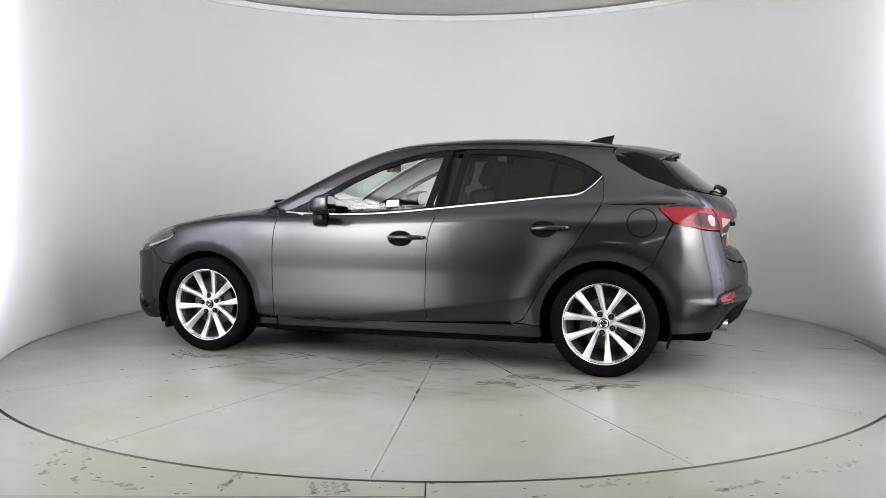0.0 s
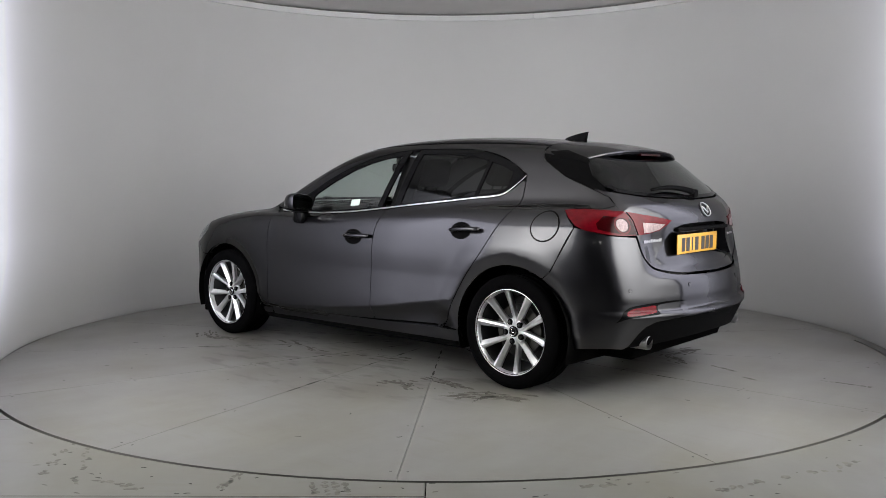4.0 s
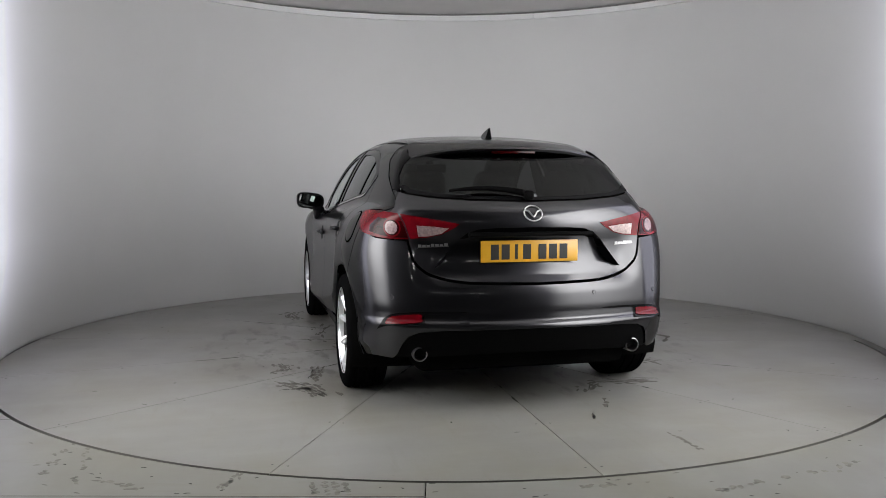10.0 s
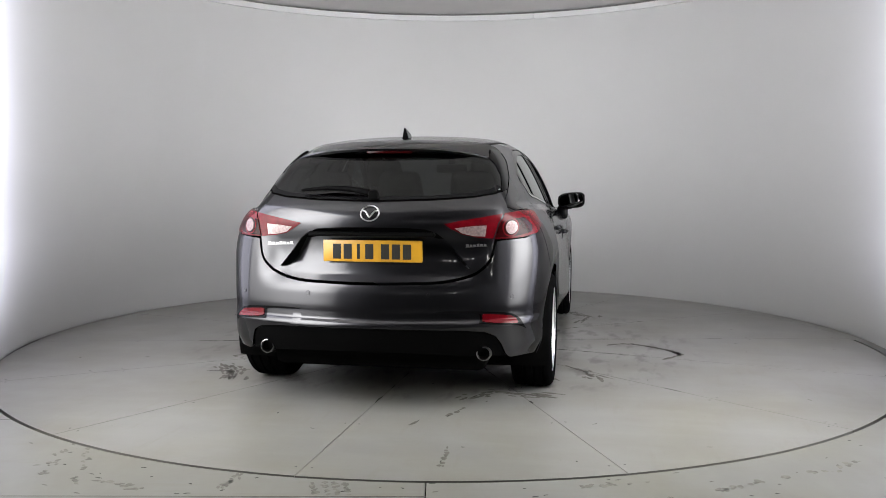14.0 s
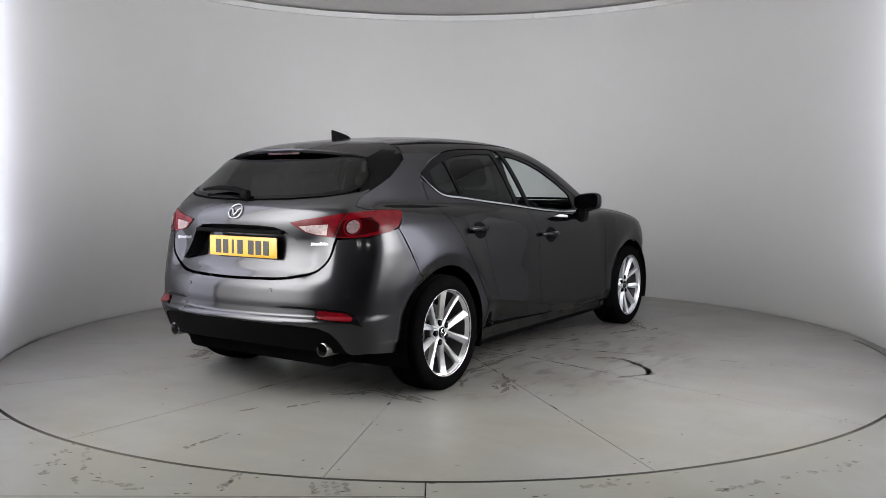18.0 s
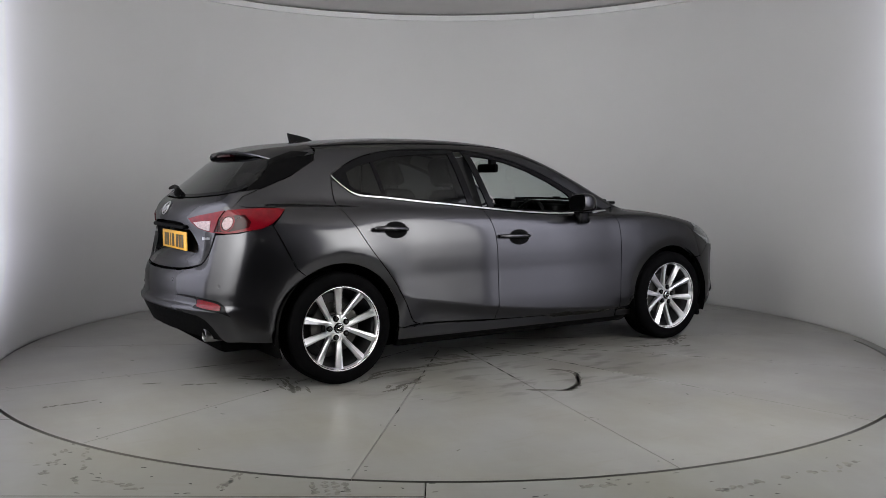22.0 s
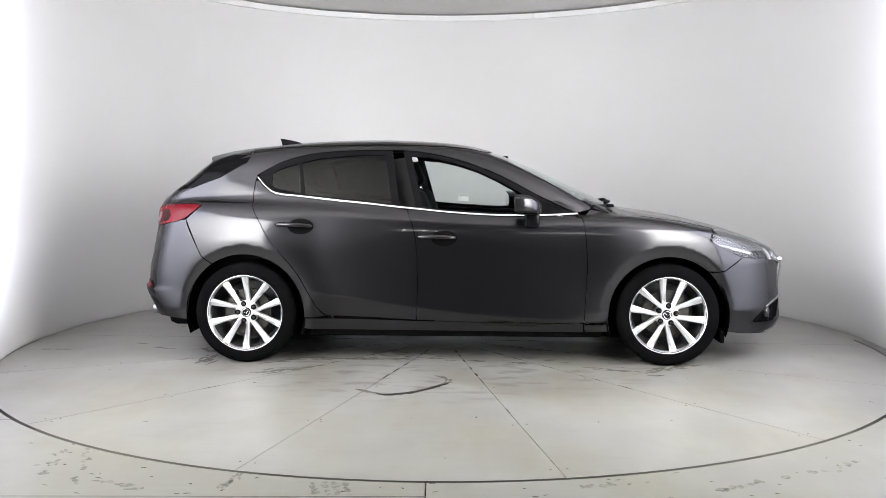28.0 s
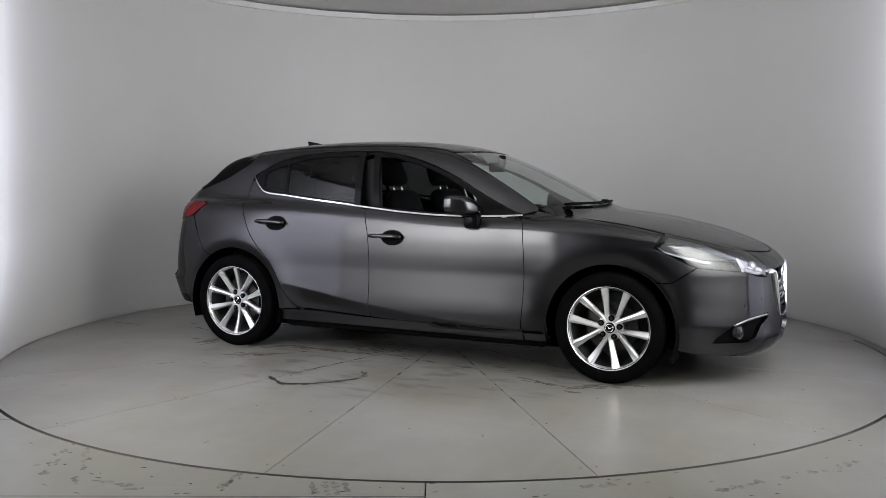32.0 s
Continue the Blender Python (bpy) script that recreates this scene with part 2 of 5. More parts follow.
def sweep(name, path, radius, mat, parent=None, n=8, label="", flat=1.0):
    """A round bar along a path of points."""
    path = [Vector(p) for p in path]
    verts, faces = [], []
    for i, p in enumerate(path):
        t = (path[min(i + 1, len(path) - 1)] - path[max(i - 1, 0)]).normalized()
        a = t.cross(Vector((0, 0, 1)))
        a = a.normalized() if a.length > 1e-4 else Vector((1, 0, 0))
        b = t.cross(a)
        r = radius(i / (len(path) - 1)) if callable(radius) else radius
        verts += [p + a * (r * math.cos(2 * math.pi * k / n)) + b * (flat * r * math.sin(2 * math.pi * k / n)) for k in range(n)]
    for i in range(len(path) - 1):
        for k in range(n):
            q = (k + 1) % n
            faces.append((i * n + k, i * n + q, i * n + n + q, i * n + n + k))
    faces += [tuple(range(n))[::-1], tuple(range((len(path) - 1) * n, len(path) * n))]
    return mesh_part(name, verts, faces, mat, parent, label=label)


# ---- panels cut from the body's skin ----
SCALE = dict(A=(1, 0.013), R=(0.016, 1), N=(0.018, 1))


def on(mode, points):
    return skin(mode, points)


def curve(points, n=6, closed=False):
    """Rounds a polyline: a smooth curve through its points."""
    p = np.asarray(points, float)
    k, out = len(p), []
    for i in range(k if closed else k - 1):
        a, b, c, d = (p[j % k] if closed else p[min(max(j, 0), k - 1)] for j in (i - 1, i, i + 1, i + 2))
        for s in np.arange(n) / n:
            out.append(0.5 * (2 * b + (c - a) * s + (2 * a - 5 * b + 4 * c - d) * s**2 + (3 * b - a - 3 * c + d) * s**3))
    return np.array(out if closed else out + [p[-1]])


def mirrored(half):
    """A left half outline, from the middle outwards and back to the middle, closed by its mirror image."""
    half = np.asarray(half, float)
    other = half[::-1] * (1, -1, 1)
    return np.concatenate([half, other[np.abs(other[:, 1]) > 1e-3]])


def inside(q, poly):
    x, y = q[:, 0], q[:, 1]
    hit = np.zeros(len(q), bool)
    for (ax, ay), (bx, by) in zip(poly, np.roll(poly, -1, 0)):
        if ay != by:
            hit ^= ((ay > y) != (by > y)) & (x < (bx - ax) * (y - ay) / (by - ay) + ax)
    return hit


def gap_to(q, poly):
    best = np.full(len(q), 9.0)
    for a, b in zip(poly, np.roll(poly, -1, 0)):
        d = b - a
        k = np.clip(((q - a) @ d) / max(d @ d, 1e-12), 0, 1)
        best = np.minimum(best, np.linalg.norm(q - a - k[:, None] * d, axis=1))
    return best


def shrink(poly, amount):
    """Draws a chart outline in by an even margin, to leave a shut line."""
    area = np.sum(poly[:, 0] * np.roll(poly[:, 1], -1) - np.roll(poly[:, 0], -1) * poly[:, 1])
    a, c = np.roll(poly, 1, 0), np.roll(poly, -1, 0)
    t1, t2 = poly - a, c - poly
    t1, t2 = (t / np.maximum(np.linalg.norm(t, axis=1, keepdims=True), 1e-9) for t in (t1, t2))
    n1, n2 = (np.stack([-t[:, 1], t[:, 0]], -1) * (1 if area > 0 else -1) for t in (t1, t2))
    m = n1 + n2
    m /= np.maximum((m * m).sum(1, keepdims=True), 0.6) / 2
    return poly + amount * m


def patch(name, mode, outline, mat, parent, lift=0.0, step=0.03, holes=(), lip=0.012, seam=0.0025, label="", sides=(1,), lines=()):
    """A panel of the body's skin inside an outline of points on it, with turned-in edges. sides: 1 as given, -1 its mirror image. lines: rows of points that its mesh follows."""
    scale = np.array(SCALE.get(mode, (1, 1)))

    def flat(points, draw):
        q = chart(mode, np.asarray(points, float)) * scale
        q = q[np.linalg.norm(q - np.roll(q, 1, 0), axis=1) > 1e-5]
        if draw:
            q = shrink(q, draw)
        out = []
        for a, b in zip(q, np.roll(q, -1, 0)):
            k = max(1, int(np.linalg.norm(b - a) / step))
            out += [a + (b - a) * s / k for s in range(k)]
        return np.array(out)

    ring = flat(outline, seam)
    inner = [flat(h, -seam) for h in holes]
    (u0, v0), (u1, v1) = ring.min(0), ring.max(0)
    gu, gv = np.meshgrid(np.arange(u0, u1, step), np.arange(v0, v1, step))
    gu[1::2] += step / 2
    grid = np.stack([gu.ravel(), gv.ravel()], -1)
    keep = inside(grid, ring) & (gap_to(grid, ring) > 0.45 * step)
    for h in inner:
        keep &= ~inside(grid, h) & (gap_to(grid, h) > 0.45 * step)
    points, edges = [ring], [(i, (i + 1) % len(ring)) for i in range(len(ring))]
    count = len(ring)
    for h in inner:
        edges += [(count + i, count + (i + 1) % len(h)) for i in range(len(h))]
        points.append(h)
        count += len(h)
    for line in lines:
        k = chart(mode, np.asarray(line, float)) * scale
        k = k[inside(k, ring) & (gap_to(k, ring) > 0.3 * step)]
        keep &= gap_to(grid, k) > 0.5 * step
        edges += [(count + i, count + i + 1) for i in range(len(k) - 1)]
        points.append(k)
        count += len(k)
    points.append(grid[keep])
    q = np.concatenate(points)
    v2, _, tris, *_ = delaunay_2d_cdt([Vector(p) for p in q], edges, [], 0, 1e-6)
    q = np.array([tuple(v) for v in v2])
    tris = np.array([t for t in tris if len(t) == 3])
    mid = q[tris].mean(1)
    ok = inside(mid, ring)
    for h in inner:
        ok &= ~inside(mid, h)
    tris = tris[ok]
    p = skin(mode, q / scale)
    n = normal(p)
    p = p + n * (lift(p)[:, None] if callable(lift) else lift)
    a, b, c = p[tris[:, 0]], p[tris[:, 1]], p[tris[:, 2]]
    back = (np.cross(b - a, c - a) * n[tris[:, 0]]).sum(1) < 0
    tris[back] = tris[back][:, ::-1]
    verts, norms, faces = list(p), list(n), [tuple(t) for t in tris]
    if lip:
        rim = {}
        for t in faces:
            for e in ((t[0], t[1]), (t[1], t[2]), (t[2], t[0])):
                if e[::-1] in rim:
                    del rim[e[::-1]]
                else:
                    rim[e] = True
        made = {}
        flange = []
        for i, j in rim:
            for k in (i, j):
                if k not in made:
                    made[k] = len(verts)
                    verts += [p[k], p[k] - lip * n[k]]
                    norms += [(0, 0, 0), (0, 0, 0)]
            flange.append((made[j], made[i], made[i] + 1, made[j] + 1))
        faces += flange
    out = []
    for side in sides:
        vs = np.array(verts) * (1, side, 1)
        ns = np.array([tuple(k) for k in norms]) * (1, side, 1)
        fs = faces if side > 0 else [f[::-1] for f in faces]
        out.append(mesh_part(name, vs, fs, mat, parent, ns, label))
    return out[0] if len(out) == 1 else out
# ---- the car's body shape: one smooth solid from which every panel is cut ----
def spline(points, lo=-3.0, hi=3.0):
    """A smooth curve through a few (u, value) points, as a function on arrays."""
    u, v = (np.array(c, float) for c in zip(*points))
    h, n = np.diff(u), len(u)
    d = np.diff(v) / h
    m = np.zeros(n)
    m[0], m[-1] = d[0], d[-1]
    for i in range(1, n - 1):
        m[i] = (d[i - 1] * h[i] + d[i] * h[i - 1]) / (h[i] + h[i - 1])
    s = np.linspace(lo, hi, 6001)
    i = np.clip(np.searchsorted(u, s) - 1, 0, n - 2)
    k = (s - u[i]) / h[i]
    kc = np.clip(k, 0, 1)
    table = (2 * kc**3 - 3 * kc**2 + 1) * v[i] + (kc**3 - 2 * kc**2 + kc) * h[i] * m[i] + (3 * kc**2 - 2 * kc**3) * v[i + 1] + (kc**3 - kc**2) * h[i] * m[i + 1]
    table += np.where(k < 0, (s - u[0]) * m[0], 0) + np.where(k > 1, (s - u[-1]) * m[-1], 0)
    return lambda q: np.interp(q, s, table)


def smax(a, b, k):
    return np.maximum(a, b) + np.maximum(k - abs(a - b), 0) ** 3 / (6 * k * k)


SIDE = spline([(0.05, 0.70), (0.16, 0.80), (0.2, 0.828), (0.26, 0.849), (0.31, 0.866), (0.34, 0.876), (0.37, 0.8765), (0.46, 0.875), (0.56, 0.881), (0.66, 0.8885), (0.75, 0.8925), (0.81, 0.891), (0.87, 0.882), (0.93, 0.864), (1.0, 0.83), (1.1, 0.77), (1.3, 0.6)])
SIDE_FRONT = spline([(0.0, 0.0), (0.9, 0.0), (1.35, -0.012), (1.7, -0.045), (2.0, -0.13), (2.3, -0.28)])
SIDE_REAR = spline([(0.0, 0.0), (0.8, 0.0), (1.3, 0.005), (1.6, 0.02), (1.85, 0.055), (2.1, 0.12), (2.3, 0.2)])
DECK = spline([(-2.3, 1.0), (-2.1, 1.03), (-1.9, 1.06), (-1.3, 1.07), (-0.3, 1.02), (0.4, 0.985), (0.8, 0.985), (1.1, 0.984), (1.35, 0.958), (1.6, 0.911), (1.8, 0.860), (2.0, 0.793), (2.15, 0.740), (2.25, 0.692), (2.32, 0.655), (2.45, 0.58)])
TAIL = spline([(0.05, -1.85), (0.15, -2.0), (0.22, -2.11), (0.3, -2.175), (0.36, -2.204), (0.41, -2.228), (0.44, -2.240), (0.455, -2.243), (0.468, -2.236), (0.482, -2.220), (0.50, -2.216), (0.55, -2.215), (0.65, -2.20), (0.75, -2.18), (0.85, -2.158), (0.95, -2.135), (1.0, -2.125), (1.04, -2.09), (1.1, -2.0)])
GATE_INSET = spline([(0.0, 0.0), (0.58, 0.0), (0.62, 0.0), (0.645, 0.004), (0.67, 0.016), (0.70, 0.034), (0.75, 0.044), (0.85, 0.038), (0.92, 0.012), (0.96, 0.0), (0.99, 0.0), (1.03, 0.0), (1.5, 0.0)])
NOSE = spline([(0.05, 1.88), (0.12, 2.12), (0.18, 2.25), (0.25, 2.298), (0.33, 2.295), (0.5, 2.285), (0.6, 2.282), (0.66, 2.285), (0.7, 2.265), (0.8, 2.2)])
CABIN = spline([(0.0, 0.60), (0.5, 0.78), (0.8, 0.815), (0.95, 0.807), (1.0, 0.79), (1.1, 0.75), (1.2, 0.704), (1.3, 0.65), (1.38, 0.59), (1.45, 0.5), (1.55, 0.35)])
ROOF = spline([(-1.9, 1.31), (-1.72, 1.352), (-1.48, 1.400), (-1.29, 1.421), (-1.1, 1.439), (-0.874, 1.453), (-0.666, 1.459), (-0.458, 1.459), (-0.252, 1.452), (-0.045, 1.436), (0.16, 1.405), (0.35, 1.35), (0.8, 1.15)])
SCREEN = spline([(0.0, 1.0), (0.8, 1.2), (0.9, 1.24), (0.96, 1.19), (1.0, 1.11), (1.1, 0.91), (1.2, 0.70), (1.3, 0.475), (1.36, 0.33), (1.4, 0.22), (1.46, 0.0)])
BACKLIGHT = spline([(0.0, -1.7), (0.8, -2.03), (0.97, -2.08), (1.03, -2.072), (1.1, -1.995), (1.2, -1.87), (1.3, -1.745), (1.36, -1.66), (1.45, -1.52)])


DOOR = spline([(0.2, 0.897), (0.30, 0.8935), (0.36, 0.8905), (0.42, 0.8862), (0.48, 0.8812), (0.54, 0.8770), (0.60, 0.8742), (0.66, 0.8745), (0.71, 0.8748), (0.76, 0.8735), (0.81, 0.870), (0.87, 0.862), (0.93, 0.8495), (1.0, 0.826), (1.1, 0.77), (1.3, 0.6)])
CREASE = spline([(-1.1, 0.52), (-0.875, 0.468), (-0.613, 0.425), (-0.252, 0.370), (0.081, 0.334), (0.405, 0.310), (0.80, 0.293), (1.1, 0.285)])

SILL_LINE = spline([(-1.1, 0.290), (-0.97, 0.290), (-0.78, 0.290), (-0.523, 0.285), (-0.243, 0.2775), (0.165, 0.2695), (0.82, 0.266), (1.1, 0.266)])


def flank(x, z):
    """Half width of the side: round the arches as they are, the doors hollow, tucked in below a rising crease, over a proud sill."""
    k = np.clip((x + 1.25) / 0.40, 0, 1) * np.clip((1.05 - x) / 0.35, 0, 1)
    k = k * k * (3 - 2 * k)
    crease = CREASE(x)
    begin = np.clip((x + 1.06) / 0.36, 0, 1)
    under = np.maximum(crease - z, 0) * begin * begin * (3 - 2 * begin)
    under = 0.085 * np.tanh(under * under / (under + 0.014) / 0.085)
    tucked = DOOR(np.maximum(z, crease)) - 0.72 * under
    foot = SILL_LINE(x)
    ledge = np.clip((z - foot + 0.0005) / 0.001, 0, 1)
    sill = SIDE(np.minimum(z, foot)) - 0.004
    door = sill * (1 - ledge) + tucked * ledge
    return SIDE(z) * (1 - k) + door * k


def flare(x, z):
    """The haunches over the wheels, each with a flat lip turned in round the arch."""
    out = 0
    for hub, rise in ((-1.35, 0.014), (1.35, 0.008)):
        r = np.hypot((x - hub) / 0.97, z - 0.32)
        lip = np.clip(0.447 - r, 0, 0.12)
        out = out + (rise * np.exp(-(((r - 0.455) / 0.105) ** 2)) - 0.17 * lip * lip / (lip + 0.006)) * np.clip((z - 0.1) / 0.25, 0, 1)
    return out


def body(p):
    """Below nought inside the car's outer skin."""
    x, y, z = p[..., 0], abs(p[..., 1]), p[..., 2]
    side = y - flank(x, z) - np.where(x > 0, SIDE_FRONT(x), -SIDE_REAR(-x)) - flare(x, z)
    deck = z - DECK(x) + 0.06 * y * y
    fade = np.clip((0.64 - y) / 0.16, 0, 1)
    tail = TAIL(z) + 0.028 + GATE_INSET(z) * fade * fade * (3 - 2 * fade) + 0.295 * y**2 + 0.09 * y**4 - x
    nose = x - NOSE(z) + 0.058 + 0.20 * y**2 + 0.52 * y**4
    low = smax(smax(smax(side, 0.8 * nose, 0.20), 0.82 * tail, 0.14), deck, 0.13)
    narrow = 0.045 * ((x + 0.3) / 1.08) ** 2
    glass = 0.9 * (y - CABIN(z) + narrow)
    roof = z - ROOF(x) + 0.09 * y * y + 0.12 * y**4
    screen = 0.42 * (x - SCREEN(z) + 0.26 * y * y + 0.15 * y**4)
    back = 0.62 * (BACKLIGHT(z) + 0.22 * y * y + 0.25 * y**4 - x)
    top = smax(smax(glass, roof, 0.11), smax(screen, back, 0.02), 0.07)
    k = 0.05
    return np.minimum(low, top) - np.maximum(k - abs(low - top), 0) ** 3 / (6 * k * k)


def normal(p, e=0.0019):
    g = np.stack([body(p + d) - body(p - d) for d in np.eye(3) * e], -1)
    return g / np.linalg.norm(g, axis=-1, keepdims=True)


AXIS = dict(A=0.9, R=-1.15, N=1.1)


def rays(mode, uv):
    """Start points, inward directions and reach for a chart: S side, T top, X tail, F front, A round the car's length, R and N round its ends."""
    u, v = uv[:, 0], uv[:, 1]
    o = np.zeros_like(u)
    if mode == "S":
        a, d, reach = np.stack([u, o + 1.3, v], -1), np.stack([o, o - 1, o], -1), 1.25
    elif mode == "T":
        a, d, reach = np.stack([u, v, o + 1.7], -1), np.stack([o, o, o - 1], -1), 1.5
    elif mode == "X":
        a, d, reach = np.stack([o - 2.6, u, v], -1), np.stack([o + 1, o, o], -1), 1.8
    elif mode == "F":
        a, d, reach = np.stack([o + 2.6, u, v], -1), np.stack([o - 1, o, o], -1), 2.4
    elif mode == "A":
        c, s = np.cos(np.radians(v)), np.sin(np.radians(v))
        a, d, reach = np.stack([u, 1.4 * s, AXIS["A"] + 1.4 * c], -1), np.stack([o, -s, -c], -1), 1.4
    else:
        c, s = np.cos(np.radians(u)), np.sin(np.radians(u))
        sign = -1 if mode == "R" else 1
        a, d, reach = np.stack([AXIS[mode] + sign * 1.6 * c, 1.6 * s, v], -1), np.stack([-sign * c, -s, o], -1), 1.6
    return a, d, reach


def skin(mode, uv):
    """The outermost points of the body met by a chart's rays."""
    uv = np.asarray(uv, float).reshape(-1, 2)
    a, d, reach = rays(mode, uv)
    lo, hi, found = np.zeros(len(uv)), np.full(len(uv), reach), np.zeros(len(uv), bool)
    for s in np.linspace(0, reach, 64)[1:]:
        inside = (body(a + d * s) < 0) & ~found
        hi[inside], lo[inside] = s, s - reach / 63
        found |= inside
    for _ in range(22):
        mid = (lo + hi) / 2
        inside = body(a + d * mid[:, None]) < 0
        hi, lo = np.where(inside, mid, hi), np.where(inside, lo, mid)
    return a + d * hi[:, None]


def chart(mode, p):
    """Back from points to a chart's coordinates."""
    x, y, z = p[:, 0], p[:, 1], p[:, 2]
    if mode == "A":
        return np.stack([x, np.degrees(np.arctan2(y, z - AXIS["A"]))], -1)
    if mode in "RN":
        sign = -1 if mode == "R" else 1
        return np.stack([np.degrees(np.arctan2(y, sign * (x - AXIS[mode]))), z], -1)
    return np.stack(dict(S=(x, z), T=(x, y), X=(y, z), F=(y, z))[mode], -1)
# ---- the booth: turntable, surround, curved wall, ceiling, lights ----
TABLE_R, WALL_R, WALL_C, WALL_H = 3.003, 3.06, (0.04, 0.06), 2.878
OPENING = 54.5  # half of the opening towards the camera, in degrees


def arc(r, a0, a1, n, c=(0, 0)):
    return [(c[0] + r * math.cos(math.radians(a0 + (a1 - a0) * i / n)), c[1] + r * math.sin(math.radians(a0 + (a1 - a0) * i / n))) for i in range(n + 1)]


def slab(name, outline, z0, z1, mat, parent=None, label="", bevel=0.0):
    """A flat piece with the given outline and thickness, its top edge eased."""
    n = len(outline)
    bm = bmesh.new()
    low = [bm.verts.new((x, y, z0)) for x, y in outline]
    top = [bm.verts.new((x, y, z1)) for x, y in outline]
    bm.faces.new(low[::-1])
    cap = bm.faces.new(top)
    for i in range(n):
        bm.faces.new((low[i], low[(i + 1) % n], top[(i + 1) % n], top[i]))
    if bevel:
        bmesh.ops.bevel(bm, geom=list(cap.edges), offset=bevel, segments=1, affect="EDGES")
    return part(name, bm, mat, parent, label, smooth=False)


table = tagged(new("turntable"), "round grey painted steel turntable with radial joints and tyre scuffs", "turntable")
SECTORS, SEAM = 14, 178.7
for i in range(SECTORS):
    a0, a1 = SEAM + 360 / SECTORS * i, SEAM + 360 / SECTORS * (i + 1)
    gap = math.degrees(0.0013 / TABLE_R)
    slab("deck_panel", arc(TABLE_R, a0 + gap, a1 - gap, 16) + arc(0.30, a1 - 0.3, a0 + 0.3, 3), -0.03, 0.0, DECK_PAINT, table, bevel=0.0012)
slab("centre_plate", arc(0.297, 0, 354, 59), -0.03, 0.0, DECK_PAINT, table, bevel=0.0012)
slab("deck_backing", arc(TABLE_R - 0.01, 0, 357, 119), -0.06, -0.031, DARK, table)


def dot(name, x, y, r, mat, parent, z=0.0006, n=8):
    return slab(name, [(x + r * math.cos(2 * math.pi * k / n), y + r * math.sin(2 * math.pi * k / n)) for k in range(n)], z - 0.0005, z, mat, parent)


SCREW = material("dull_screw", (0.10, 0.10, 0.095), 0.5, 0.6)
SCUFF = material("rubber_scuff", (0.032, 0.030, 0.026), 0.7, vary=0.4, vary_scale=30)
for i in range(SECTORS):
    a = math.radians(SEAM + 360 / SECTORS * i)
    for r in (0.75, 1.5, 2.25, 2.9):
        for s in (-0.035, 0.035):
            dot("screw", r * math.cos(a) - s * math.sin(a), r * math.sin(a) + s * math.cos(a), 0.0055, SCREW, table)


def scuff(x0, y0, x1, y1, bow, width, name="scuff", mat=None, parent=None):
    """A thin bowed rubber mark, ragged and tapered."""
    n, top, low = 7 if math.hypot(x1 - x0, y1 - y0) < 0.2 else 20, [], []
    d = Vector((x1 - x0, y1 - y0))
    side = Vector((-d.y, d.x)).normalized()
    for k in range(n + 1):
        s = k / n
        c = Vector((x0, y0)) + d * s + side * bow * math.sin(math.pi * s)
        w = width * (0.25 + math.sin(math.pi * s) ** 0.7) * random.uniform(0.55, 1.0)
        top.append(tuple(c + side * w / 2))
        low.append(tuple(c - side * w / 2))
    return slab(name, low + top[::-1], 0.0003, 0.0009, mat or SCUFF, parent or table)


# static surround in plates, and the dark gap round the turntable
surround = tagged(new("floor"), "pale grey painted floor plates round the turntable, scuffed and speckled", "floor", kind="structure")
INNER = TABLE_R + 0.021
slab("floor_plate", arc(INNER, 268.5, 225, 30) + [(-3.3, -2.12), (-3.3, -3.165), (-0.079, -3.165)], -0.03, 0.0, SURROUND_PAINT, surround, bevel=0.0012)
slab("floor_plate", arc(INNER, 224.9, 180, 24) + arc(TABLE_R + 0.0015, 180, 90, 46) + [(0, 3.6), (-4.2, 3.6), (-4.2, -3.9), (-0.079, -3.9), (-0.079, -3.17), (-3.305, -3.17), (-3.305, -2.12)], -0.03, 0.0, SURROUND_PAINT, surround, bevel=0.0012)
slab("floor_plate", arc(INNER, -91.4, 0, 56) + arc(TABLE_R + 0.0015, 0, 89.9, 54) + [(0.003, 3.6), (4.2, 3.6), (4.2, -3.9), (-0.073, -3.9)], -0.03, 0.0, SURROUND_PAINT, surround, bevel=0.0012)
slab("under_floor", arc(4.6, 0, 354, 59), -0.12, -0.08, DARK, surround)
tagged(slab("ground", [(-9, -9), (9, -9), (9, 9), (-9, 9)], -0.2, -0.13, HALL), "dark bare hall floor", "floor", kind="structure")
for outline in ([(-9, -9), (9, -9), (9, -3.905), (-9, -3.905)], [(-9, 3.605), (9, 3.605), (9, 9), (-9, 9)], [(-9, -3.9), (-4.205, -3.9), (-4.205, 3.6), (-9, 3.6)], [(4.205, -3.9), (9, -3.9), (9, 3.6), (4.205, 3.6)]):
    slab("hall_plate", outline, -0.06, -0.004, HALL, surround)
slab("gap_seal", arc(INNER + 0.004, 178, 362, 119) + arc(TABLE_R - 0.004, 362, 178, 119), -0.05, -0.034, SEAL, surround)

